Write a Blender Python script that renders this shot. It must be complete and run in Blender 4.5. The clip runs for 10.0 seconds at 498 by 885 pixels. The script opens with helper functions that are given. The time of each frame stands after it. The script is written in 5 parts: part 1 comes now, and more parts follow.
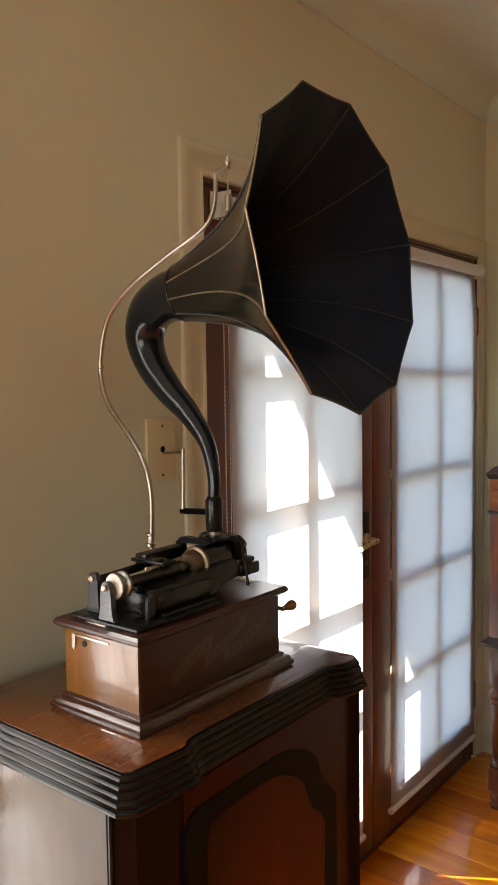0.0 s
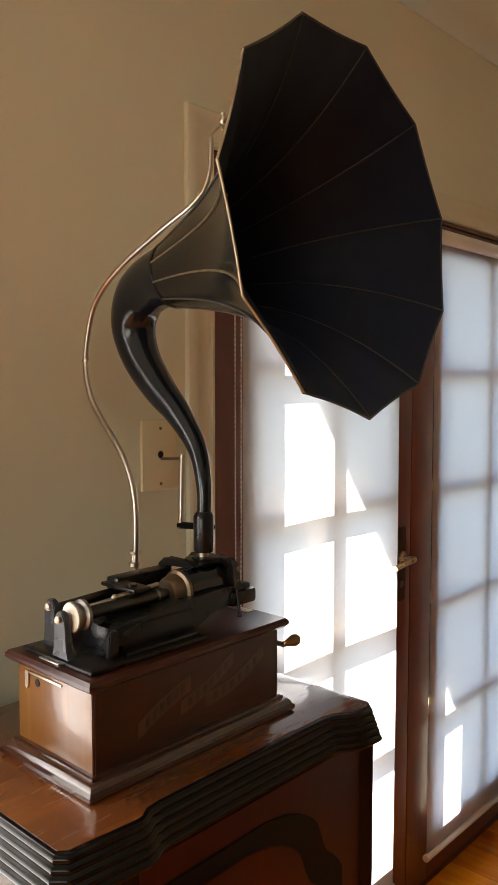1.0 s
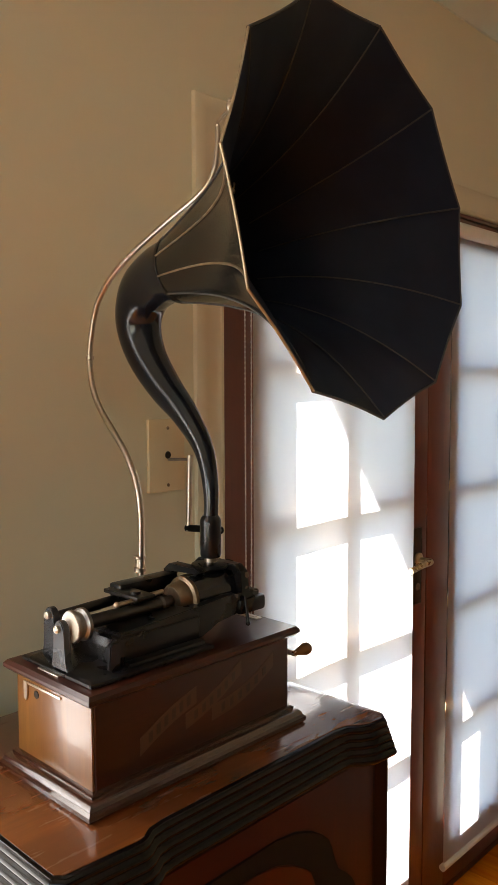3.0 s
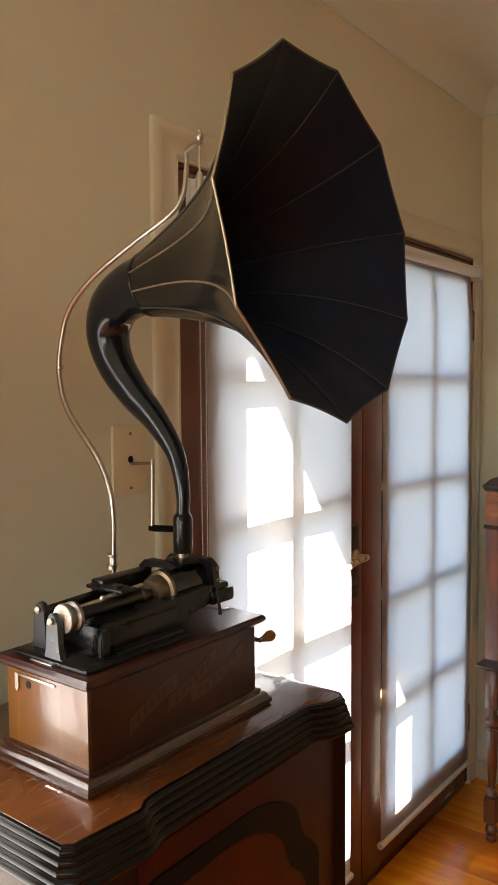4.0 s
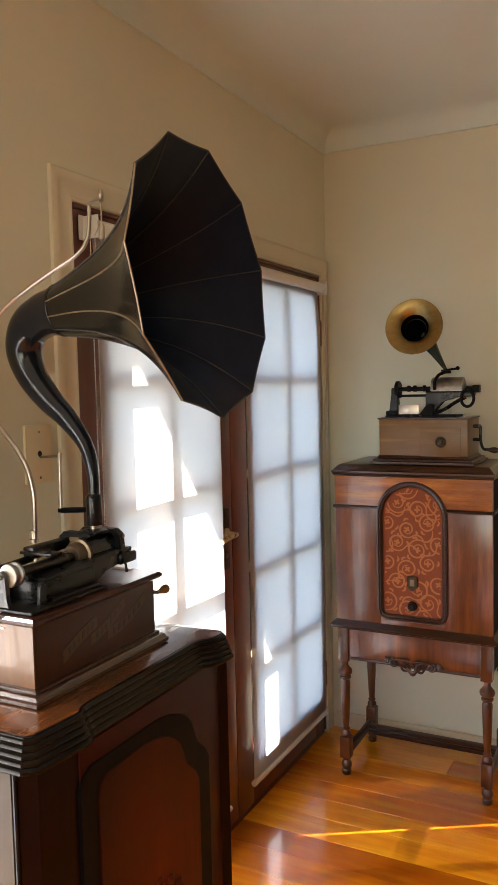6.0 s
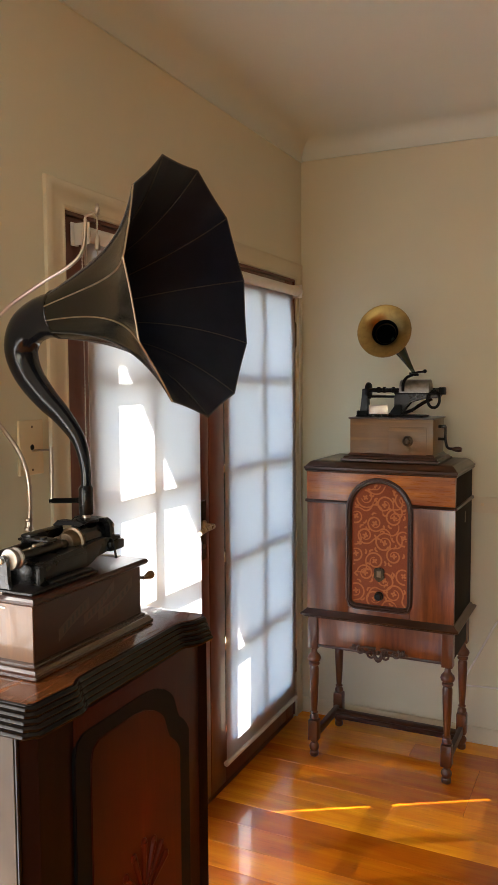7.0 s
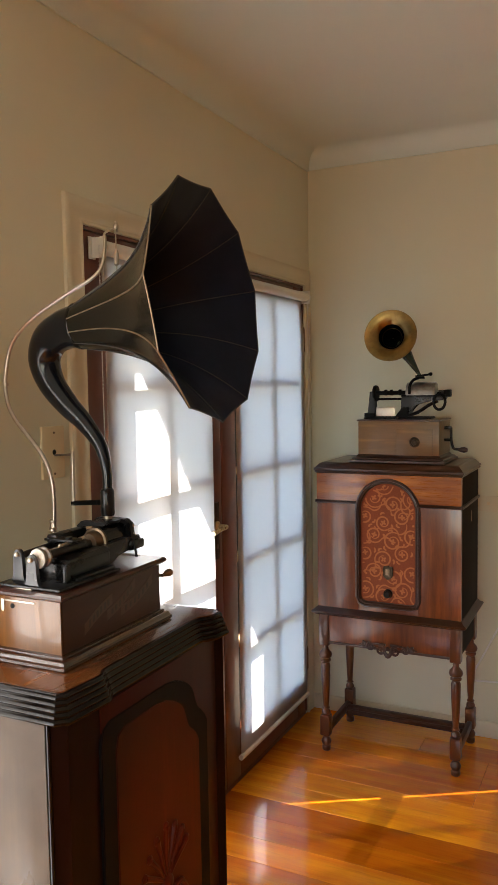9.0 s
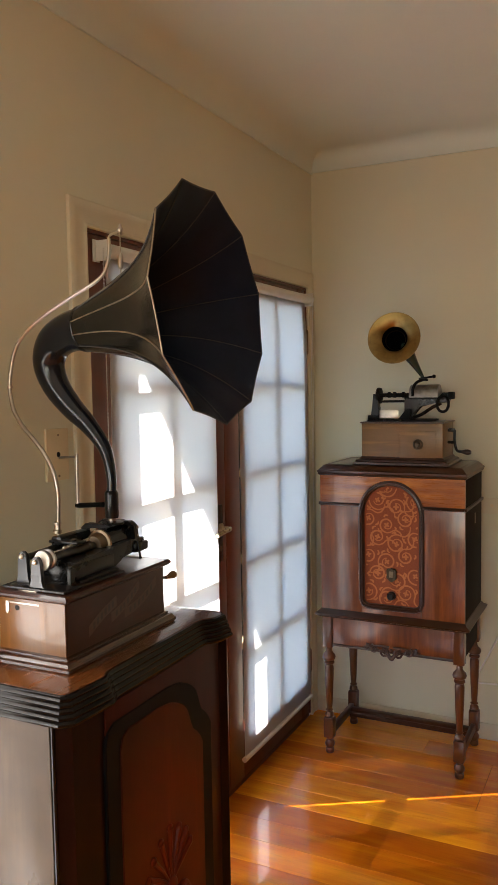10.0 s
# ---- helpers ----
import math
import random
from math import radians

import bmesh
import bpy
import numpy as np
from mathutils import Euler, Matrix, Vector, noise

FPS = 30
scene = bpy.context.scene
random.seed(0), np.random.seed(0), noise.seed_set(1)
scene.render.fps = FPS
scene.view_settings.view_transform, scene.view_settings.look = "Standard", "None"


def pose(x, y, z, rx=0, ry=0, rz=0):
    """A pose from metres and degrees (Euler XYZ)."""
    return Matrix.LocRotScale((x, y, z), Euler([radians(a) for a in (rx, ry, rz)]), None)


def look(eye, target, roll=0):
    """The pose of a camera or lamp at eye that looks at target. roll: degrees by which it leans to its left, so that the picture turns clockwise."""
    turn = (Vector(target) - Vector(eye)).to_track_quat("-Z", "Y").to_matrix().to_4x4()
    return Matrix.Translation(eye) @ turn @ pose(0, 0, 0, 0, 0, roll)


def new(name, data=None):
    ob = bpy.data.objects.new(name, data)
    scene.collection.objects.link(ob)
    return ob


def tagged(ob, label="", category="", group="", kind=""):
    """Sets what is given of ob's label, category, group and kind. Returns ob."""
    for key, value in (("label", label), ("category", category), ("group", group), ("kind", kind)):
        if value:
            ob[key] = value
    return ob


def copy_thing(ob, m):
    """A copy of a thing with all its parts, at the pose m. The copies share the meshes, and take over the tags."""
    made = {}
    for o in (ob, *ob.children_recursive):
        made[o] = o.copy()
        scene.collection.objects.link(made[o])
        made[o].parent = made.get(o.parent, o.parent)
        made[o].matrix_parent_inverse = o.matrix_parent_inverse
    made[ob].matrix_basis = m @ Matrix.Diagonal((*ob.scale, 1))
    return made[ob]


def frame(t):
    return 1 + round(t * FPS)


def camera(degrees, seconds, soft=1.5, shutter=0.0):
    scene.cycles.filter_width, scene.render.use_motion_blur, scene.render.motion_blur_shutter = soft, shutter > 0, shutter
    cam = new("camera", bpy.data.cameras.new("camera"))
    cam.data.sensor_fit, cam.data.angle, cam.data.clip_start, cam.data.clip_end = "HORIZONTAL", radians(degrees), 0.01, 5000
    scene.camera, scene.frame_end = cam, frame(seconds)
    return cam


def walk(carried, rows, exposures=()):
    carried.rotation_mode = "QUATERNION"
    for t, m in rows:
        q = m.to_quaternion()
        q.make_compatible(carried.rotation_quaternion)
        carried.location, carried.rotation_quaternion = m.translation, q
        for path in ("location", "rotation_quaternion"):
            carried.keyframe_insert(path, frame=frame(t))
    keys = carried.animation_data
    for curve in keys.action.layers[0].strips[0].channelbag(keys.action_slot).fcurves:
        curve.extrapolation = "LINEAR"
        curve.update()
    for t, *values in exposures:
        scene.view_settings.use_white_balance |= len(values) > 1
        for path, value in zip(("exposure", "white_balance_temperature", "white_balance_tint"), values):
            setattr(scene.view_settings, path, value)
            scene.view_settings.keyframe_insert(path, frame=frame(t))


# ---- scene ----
cam = camera(35.1, 10.0)
METRES, EYE, TILT, LEAN, TURN = 1.085, 1.594, 0.0, 0.0, 38.2
ROWS = [
    (0.0, 0.0, 0.0, 0.0, -0.06, -4.31, 0.78),
    (0.5, 0.0612, 0.1305, -0.0052, 1.24, -4.11, 0.91),
    (1.0, 0.0955, 0.2011, -0.0086, 4.42, -4.09, 0.02),
    (1.5, 0.1041, 0.2344, -0.0104, 5.2, -4.24, -0.28),
    (2.0, 0.1032, 0.2561, -0.01, 5.83, -4.43, 0.02),
    (3.5, 0.0931, 0.2384, -0.0059, 4.81, -3.93, 0.45),
    (4.0, 0.0277, 0.1526, -0.0055, -0.65, -3.82, 0.39),
    (4.5, -0.0393, 0.0539, -0.0094, -6.46, -3.15, 0.94),
    (5.0, -0.0466, -0.0012, -0.0115, -8.32, -3.11, 1.87),
    (5.5, -0.0337, -0.0945, -0.0031, -9.18, -3.46, 2.03),
    (6.0, -0.0457, -0.1822, 0.0021, -10.79, -3.98, 1.3),
    (7.5, -0.1107, -0.3458, 0.0243, -13.07, -4.39, 0.21),
    (8.0, -0.1197, -0.3742, 0.0268, -12.74, -4.35, 0.36),
    (8.5, -0.1181, -0.3806, 0.0257, -12.54, -4.33, 0.75),
    (9.0, -0.119, -0.3842, 0.0266, -12.26, -4.23, 0.93),
    (9.5, -0.12, -0.3861, 0.0267, -12.03, -4.1, 0.96),
    (10.0, -0.1214, -0.3871, 0.0274, -12.04, -4.07, 0.95),
]
walk(cam, [(t, pose(0, 0, EYE, TILT, LEAN, TURN) @ pose(METRES * x, METRES * y, METRES * z, 90 + pitch, roll, yaw)) for t, x, y, z, yaw, pitch, roll in ROWS],
     [(0.0, 2.47), (1.0, 2.53), (2.0, 2.59), (3.5, 2.61), (4.0, 2.65), (4.5, 2.77), (5.5, 2.77), (6.0, 2.71), (7.5, 2.54), (8.5, 2.50), (10.0, 2.50)])

# ---- light ----
SUN_WAY = Vector((0.684, 0.411, -0.602))
world = bpy.data.worlds.new("sky")
scene.world = world
world.use_nodes = True
sky = world.node_tree.nodes.new("ShaderNodeTexSky")
sky.sky_type = "NISHITA"
sky.sun_disc = False
sky.dust_density = 0.3
sky.ozone_density = 2.5
sky.sun_elevation = radians(37)
sky.sun_rotation = radians(239)
world.node_tree.nodes["Background"].inputs["Strength"].default_value = 0.112
world.node_tree.links.new(sky.outputs[0], world.node_tree.nodes["Background"].inputs["Color"])
sun = new("sun", bpy.data.lights.new("sun", "SUN"))
sun.data.energy = 3.8
sun.data.angle = radians(0.5)
sun.data.color = (1.0, 0.96, 0.90)
sun.matrix_world = look((0, 0, 6), Vector((0, 0, 6)) + SUN_WAY)


# stand-in daylight at the unseen second French doors; fill from an added south window
for nm, at, to, wide, high, watts, tint in (("door_light", (-1.215, -0.125, 1.06), (0.0, -0.125, 1.06), 1.48, 1.85, 4.6, (1.0, 0.90, 0.78)),
                                            ("window_light", (0.2, -3.25, 1.475), (0.2, 0.0, 1.475), 2.3, 1.2, 2.9, (1.0, 0.90, 0.74))):
    lamp = new(nm, bpy.data.lights.new(nm, "AREA"))
    lamp.data.shape, lamp.data.size, lamp.data.size_y, lamp.data.energy, lamp.data.color = "RECTANGLE", wide, high, watts, tint
    lamp.matrix_world = look(at, to)


# ---- materials ----
def shader(name, base, rough=0.5, metal=0.0, coat=0.0, coat_rough=0.1, sheen=0.0, specular=0.5):
    m = bpy.data.materials.new(name)
    m.use_nodes = True
    b = m.node_tree.nodes["Principled BSDF"]
    b.inputs["Base Color"].default_value = (*base, 1)
    b.inputs["Roughness"].default_value = rough
    b.inputs["Metallic"].default_value = metal
    b.inputs["Coat Weight"].default_value = coat
    b.inputs["Coat Roughness"].default_value = coat_rough
    b.inputs["Sheen Weight"].default_value = sheen
    b.inputs["Specular IOR Level"].default_value = specular
    return m


def nodes_of(m):
    t = m.node_tree
    return t, t.nodes, t.links, t.nodes["Principled BSDF"]


def ramp(t, source, stops):
    r = t.nodes.new("ShaderNodeValToRGB")
    while len(r.color_ramp.elements) < len(stops):
        r.color_ramp.elements.new(0.5)
    for e, (p, c) in zip(r.color_ramp.elements, stops):
        e.position = p
        e.color = (*c, 1)
    t.links.new(source, r.inputs[0])
    return r.outputs[0]


def mix(t, fac, a, b, kind="MIX"):
    n = t.nodes.new("ShaderNodeMix")
    n.data_type, n.blend_type = "RGBA", kind
    for s, v in ((n.inputs[0], fac), (n.inputs[6], a), (n.inputs[7], b)):
        if hasattr(v, "links"):
            t.links.new(v, s)
        else:
            s.default_value = v if isinstance(v, (int, float)) else (*v, 1)
    return n.outputs[2]


def noise_at(t, vec, scale, detail=4, rough=0.55):
    n = t.nodes.new("ShaderNodeTexNoise")
    n.inputs["Scale"].default_value, n.inputs["Detail"].default_value, n.inputs["Roughness"].default_value = scale, detail, rough
    t.links.new(vec, n.inputs["Vector"])
    return n.outputs[0]


def stretched(t, scale):
    co = t.nodes.new("ShaderNodeTexCoord")
    mp = t.nodes.new("ShaderNodeMapping")
    mp.inputs["Scale"].default_value = scale
    t.links.new(co.outputs["Object"], mp.inputs["Vector"])
    return co.outputs["Object"], mp.outputs[0], mp


def bump(t, height, strength, distance=0.001):
    n = t.nodes.new("ShaderNodeBump")
    n.inputs["Strength"].default_value, n.inputs["Distance"].default_value = strength, distance
    t.links.new(height, n.inputs["Height"])
    t.links.new(n.outputs[0], t.nodes["Principled BSDF"].inputs["Normal"])


def rough_from(t, source, lo, hi):
    n = t.nodes.new("ShaderNodeMapRange")
    n.inputs["To Min"].default_value, n.inputs["To Max"].default_value = lo, hi
    t.links.new(source, n.inputs["Value"])
    t.links.new(n.outputs[0], t.nodes["Principled BSDF"].inputs["Roughness"])


def wood(name, dark, light, along="y", rough=(0.25, 0.4), coat=0.5, coat_rough=0.12, fine=1.0, blotch=0.5, random=False, calm=True, pore=0.16):
    """Varnished wood with grain along one axis, pores and cloudy patches."""
    m = shader(name, light, 0.35, coat=coat, coat_rough=coat_rough)
    t, nodes, links, b = nodes_of(m)
    s = {"x": (1.2, 14, 14), "y": (14, 1.2, 14), "z": (14, 14, 1.2)}[along]
    co, st, mp = stretched(t, tuple(v * fine for v in s))
    vec = st
    if random:
        info = nodes.new("ShaderNodeObjectInfo")
        add = nodes.new("ShaderNodeVectorMath")
        add.operation = "MULTIPLY_ADD"
        links.new(info.outputs["Random"], add.inputs[0])
        add.inputs[1].default_value = (40, 23, 31)
        links.new(st, add.inputs[2])
        vec = add.outputs[0]
    grain = noise_at(t, vec, 1.6, 8, 0.62)
    pores = noise_at(t, vec, 9.0, 3, 0.6)
    cloud = noise_at(t, co, 5.0, 3)
    soft = [0.45 * a + 0.55 * c for a, c in zip(dark, light)] if calm else dark
    col = ramp(t, grain, [(0.3, soft), (0.52, [0.55 * a + 0.45 * c for a, c in zip(dark, light)]), (0.72, light)])
    col = mix(t, ramp(t, cloud, [(0.35, (0, 0, 0)), (0.7, (blotch,) * 3)]), col, dark)
    col = mix(t, ramp(t, pores, [(0.55, (0, 0, 0)), (0.75, (pore if calm else 0.3,) * 3)]), col, [v * 0.4 for v in dark])
    if random:
        tone = ramp(t, info.outputs["Random"], [(0.0, (0.55, 0.42, 0.34)), (0.35, (0.80, 0.70, 0.62)), (0.65, (1.0, 1.02, 1.0)), (1.0, (1.0, 1.18, 1.1))])
        col = mix(t, 1.0, col, tone, "MULTIPLY")
    links.new(col, b.inputs["Base Color"])
    rough_from(t, pores, *rough)
    bump(t, pores, 0.04, 0.0005)
    return m


def plaster(name, base, spread=0.05, scale=260):
    m = shader(name, base, 0.75, specular=0.3)
    t, nodes, links, b = nodes_of(m)
    co, st, mp = stretched(t, (1, 1, 1))
    big = noise_at(t, co, 1.3, 4)
    col = ramp(t, big, [(0.3, [v * (1 - spread) for v in base]), (0.7, [min(1, v * (1 + spread)) for v in base])])
    links.new(col, b.inputs["Base Color"])
    bump(t, noise_at(t, co, scale, 3), 0.15, 0.0008)
    return m


def worn_metal(name, base, lo, hi, tarnish, amount=0.5):
    m = shader(name, base, lo, metal=1.0)
    t, nodes, links, b = nodes_of(m)
    co, st, mp = stretched(t, (1, 1, 1))
    n = noise_at(t, co, 55, 5)
    links.new(mix(t, ramp(t, n, [(0.4, (0, 0, 0)), (0.75, (amount,) * 3)]), base, tarnish), b.inputs["Base Color"])
    rough_from(t, n, lo, hi)
    return m


def enamel(name, base, lo=0.12, hi=0.3, coat=0.4):
    m = shader(name, base, lo, coat=coat, coat_rough=0.08)
    t, nodes, links, b = nodes_of(m)
    co, st, mp = stretched(t, (1, 1, 1))
    n = noise_at(t, co, 14, 3)
    links.new(ramp(t, n, [(0.35, base), (0.8, [v * 1.5 + 0.002 for v in base])]), b.inputs["Base Color"])
    rough_from(t, n, lo, hi)
    bump(t, noise_at(t, co, 180, 2), 0.04, 0.0005)
    return m


WALL = plaster("cream wall paint", (0.730, 0.705, 0.545), 0.03)
# unseen wall, made dark so that it deepens reflections in chest and horn
EAST = plaster("dark unseen wall tone", (0.13, 0.09, 0.06), 0.06)
CEILING = plaster("white ceiling paint", (0.725, 0.785, 0.720), 0.03)
TRIM = plaster("cream gloss trim paint", (0.712, 0.655, 0.495), 0.03, 90)
TRIM.node_tree.nodes["Principled BSDF"].inputs["Roughness"].default_value = 0.6
BRICK = plaster("rendered outside wall", (0.6, 0.55, 0.48), 0.1, 60)
PAVING = plaster("pale paving", (0.24, 0.24, 0.23), 0.15, 40)
DOOR_WOOD = wood("mahogany door stain", (0.075, 0.017, 0.009), (0.23, 0.056, 0.026), "z", (0.25, 0.42), 0.4)
FLOOR_WOOD = wood("polished jarrah boards", (0.74, 0.165, 0.004), (0.99, 0.40, 0.012), "x", (0.16, 0.26), 0.7, 0.022, 0.9, 0.22, True, False)
FLOOR_WOOD.node_tree.nodes["Principled BSDF"].inputs["Specular IOR Level"].default_value = 0.4
# paler than the door wood: warm bounced light is put into this tone
MUNTIN_WOOD = wood("pale muntin tone for bounced light", (0.56, 0.38, 0.21), (0.74, 0.54, 0.33), "z", (0.5, 0.6), 0.0)
CHEST_TOP = wood("dark walnut top", (0.052, 0.0135, 0.0036), (0.23, 0.070, 0.0145), "y", (0.16, 0.34), 0.8, 0.06, pore=0.06)
# scuffed varnish: short pale scratches in loose patches
t_, n_, l_, b_ = nodes_of(CHEST_TOP)
co_, st_, mp_ = stretched(t_, (70, 26, 1))
mp_.inputs["Rotation"].default_value = (0, 0, 0.6)
scratch_ = ramp(t_, noise_at(t_, st_, 1.6, 3, 0.6), [(0.64, (0, 0, 0)), (0.72, (0.38, 0.38, 0.38))])
patch_ = ramp(t_, noise_at(t_, co_, 7.0, 2), [(0.56, (0, 0, 0)), (0.68, (1, 1, 1))])
old_ = b_.inputs["Base Color"].links[0].from_socket
l_.new(mix(t_, mix(t_, 1.0, scratch_, patch_, "MULTIPLY"), old_, (0.36, 0.21, 0.10)), b_.inputs["Base Color"])
# same walnut twice: shade darkens the carcase colour, light lifts the side's
CHEST_BODY = wood("shaded dark walnut", (0.005, 0.0012, 0.0010), (0.016, 0.0032, 0.0022), "z", (0.28, 0.33), 0.0, 0.15)
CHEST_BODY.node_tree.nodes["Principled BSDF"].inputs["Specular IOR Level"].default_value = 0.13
CHEST_SIDE = wood("lit polished walnut side", (0.034, 0.018, 0.007), (0.100, 0.056, 0.022), "z", (0.16, 0.30), 0.22, 0.10, 0.5, 0.9)
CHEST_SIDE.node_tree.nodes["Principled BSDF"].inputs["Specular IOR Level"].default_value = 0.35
t_, n_, l_, b_ = nodes_of(CHEST_SIDE)
co_, st_, mp_ = stretched(t_, (7.0, 7.0, 2.2))
cloudy_ = noise_at(t_, st_, 1.0, 5, 0.6)
rough_from(t_, cloudy_, 0.02, 0.62)
l_.new(ramp(t_, cloudy_, [(0.38, (0.32, 0.32, 0.32)), (0.62, (0.04, 0.04, 0.04))]), b_.inputs["Coat Weight"])
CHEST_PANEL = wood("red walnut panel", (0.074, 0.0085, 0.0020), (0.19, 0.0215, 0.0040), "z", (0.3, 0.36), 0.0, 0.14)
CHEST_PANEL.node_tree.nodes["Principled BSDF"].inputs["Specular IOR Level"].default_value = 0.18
# base colour darkens away from a point below the panel's middle
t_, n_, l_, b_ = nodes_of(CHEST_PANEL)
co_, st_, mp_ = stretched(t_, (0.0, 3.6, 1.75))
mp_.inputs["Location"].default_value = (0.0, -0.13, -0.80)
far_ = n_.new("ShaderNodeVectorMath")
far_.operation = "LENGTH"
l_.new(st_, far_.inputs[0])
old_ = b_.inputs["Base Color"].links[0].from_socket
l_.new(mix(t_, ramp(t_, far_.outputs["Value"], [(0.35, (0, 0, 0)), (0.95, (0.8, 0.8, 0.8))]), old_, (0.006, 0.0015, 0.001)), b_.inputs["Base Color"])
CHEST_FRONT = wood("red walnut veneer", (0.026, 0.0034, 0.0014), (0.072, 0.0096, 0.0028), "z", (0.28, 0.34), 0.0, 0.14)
CHEST_FRONT.node_tree.nodes["Principled BSDF"].inputs["Specular IOR Level"].default_value = 0.15
EBONY = enamel("blackened moulding", (0.003, 0.002, 0.0018), 0.10, 0.16, 0.18)
EBONY.node_tree.nodes["Principled BSDF"].inputs["Specular IOR Level"].default_value = 0.15
# one oak in two colours: shade put into the side, light into the end
CASE_WOOD = wood("shaded oiled oak case", (0.024, 0.0062, 0.0034), (0.062, 0.0145, 0.0068), "y", (0.30, 0.38), 0.3, 0.14, 2.4, pore=0.04)
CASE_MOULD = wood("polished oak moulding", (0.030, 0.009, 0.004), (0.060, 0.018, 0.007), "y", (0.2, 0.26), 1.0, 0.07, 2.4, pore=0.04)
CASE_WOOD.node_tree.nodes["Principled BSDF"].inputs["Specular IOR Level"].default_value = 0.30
CASE_END = wood("lit oak case end", (0.082, 0.029, 0.0045), (0.27, 0.110, 0.018), "z", (0.25, 0.35), 0.6, 0.05, 2.2, 0.45)
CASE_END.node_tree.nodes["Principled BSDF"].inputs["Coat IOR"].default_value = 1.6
t_, n_, l_, b_ = nodes_of(CASE_END)
co_, st_, mp_ = stretched(t_, (1, 1, 1))
uneven_ = n_.new("ShaderNodeBump")
uneven_.inputs["Strength"].default_value = 0.25
uneven_.inputs["Distance"].default_value = 0.002
l_.new(noise_at(t_, co_, 22, 3), uneven_.inputs["Height"])
l_.new(uneven_.outputs[0], b_.inputs["Coat Normal"])
RADIO_WOOD = wood("walnut veneer", (0.095, 0.020, 0.004), (0.35, 0.098, 0.017), "z", (0.26, 0.34), 0.95, 0.20, 1.6, 0.6, calm=False)
RADIO_WOOD.node_tree.nodes["Principled BSDF"].inputs["Specular IOR Level"].default_value = 0.45
RADIO_BURL = wood("burl walnut frieze", (0.19, 0.042, 0.006), (0.78, 0.27, 0.034), "x", (0.24, 0.32), 0.6, 0.12, 1.5, 0.7, calm=False)
# darker than the front veneer: the sides' shade is put into this colour
RADIO_SIDE = wood("dull shaded walnut side", (0.006, 0.0022, 0.0012), (0.017, 0.0055, 0.0026), "z", (0.55, 0.62), 0.0, 0.2)
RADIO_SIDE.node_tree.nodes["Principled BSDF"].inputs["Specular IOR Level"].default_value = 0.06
RADIO_DARK = wood("dark walnut trim", (0.022, 0.006, 0.0025), (0.070, 0.021, 0.007), "x", (0.27, 0.34), 0.25, 0.14)
RADIO_LEG = wood("turned walnut", (0.040, 0.011, 0.0035), (0.20, 0.058, 0.013), "z", (0.25, 0.33), 0.5, 0.12)
SMALL_OAK = wood("pale golden oak", (0.090, 0.042, 0.009), (0.30, 0.150, 0.036), "x", (0.30, 0.42), 0.08, 0.12, 1.8)
MATT_BLACK = enamel("matt black iron", (0.002, 0.0022, 0.0028), 0.4, 0.55, 0.0)
MATT_BLACK.node_tree.nodes["Principled BSDF"].inputs["Specular IOR Level"].default_value = 0.12
BLACK = enamel("black japanned iron", (0.0045, 0.0047, 0.0055), 0.2, 0.36, 0.1)
BLACK.node_tree.nodes["Principled BSDF"].inputs["Specular IOR Level"].default_value = 0.35
IRON_GREY = enamel("worn grey japanned iron", (0.030, 0.032, 0.036), 0.2, 0.34, 0.2)
THROAT_SHADE = shader("black throat shade", (0.0012, 0.0016, 0.002), 0.9, specular=0.0)
HORN_IN = enamel("matt black horn lining", (0.0070, 0.0112, 0.0260), 0.42, 0.55, 0.0)
HORN_IN.node_tree.nodes["Principled BSDF"].inputs["Specular IOR Level"].default_value = 0.16
HORN_OUT = enamel("black horn enamel", (0.0052, 0.005, 0.004), 0.19, 0.25, 0.1)
PIPE = enamel("glossy black pipe", (0.005, 0.007, 0.011), 0.14, 0.2, 0.05)
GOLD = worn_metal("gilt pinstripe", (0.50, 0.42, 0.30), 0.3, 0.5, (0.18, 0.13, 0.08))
DULL_SEAM = enamel("dull grey seam", (0.034, 0.032, 0.030), 0.45, 0.6, 0.0)
NICKEL = worn_metal("worn nickel plate", (0.60, 0.53, 0.44), 0.24, 0.38, (0.42, 0.36, 0.28), 0.3)
BRASS = worn_metal("aged brass", (0.36, 0.255, 0.095), 0.25, 0.4, (0.20, 0.135, 0.055))
HANDLE = worn_metal("worn bronze handle", (0.72, 0.60, 0.38), 0.2, 0.38, (0.16, 0.12, 0.08))
BRONZE = worn_metal("dark bronze", (0.24, 0.18, 0.12), 0.3, 0.5, (0.08, 0.055, 0.035))
DARK_BRONZE = worn_metal("blackened bronze", (0.085, 0.062, 0.040), 0.35, 0.5, (0.03, 0.022, 0.015))
DARK_STEEL = worn_metal("dark oiled steel", (0.10, 0.095, 0.09), 0.25, 0.4, (0.05, 0.045, 0.04))
STEEL = worn_metal("grey worn steel", (0.40, 0.39, 0.38), 0.3, 0.5, (0.16, 0.14, 0.12))
GREEN = enamel("dark green horn enamel", (0.014, 0.034, 0.026), 0.2, 0.35)
IVORY = shader("ivory pulley face", (0.72, 0.67, 0.58), 0.45)
PLATE = plaster("yellowed plastic plate", (0.76, 0.64, 0.42), 0.04, 300)
PLATE.node_tree.nodes["Principled BSDF"].inputs["Roughness"].default_value = 0.35
ROLLED = plaster("rolled blind cloth", (0.80, 0.78, 0.73), 0.03, 500)
WHITE_CORD = shader("white plastic cord", (0.88, 0.87, 0.84), 0.5)
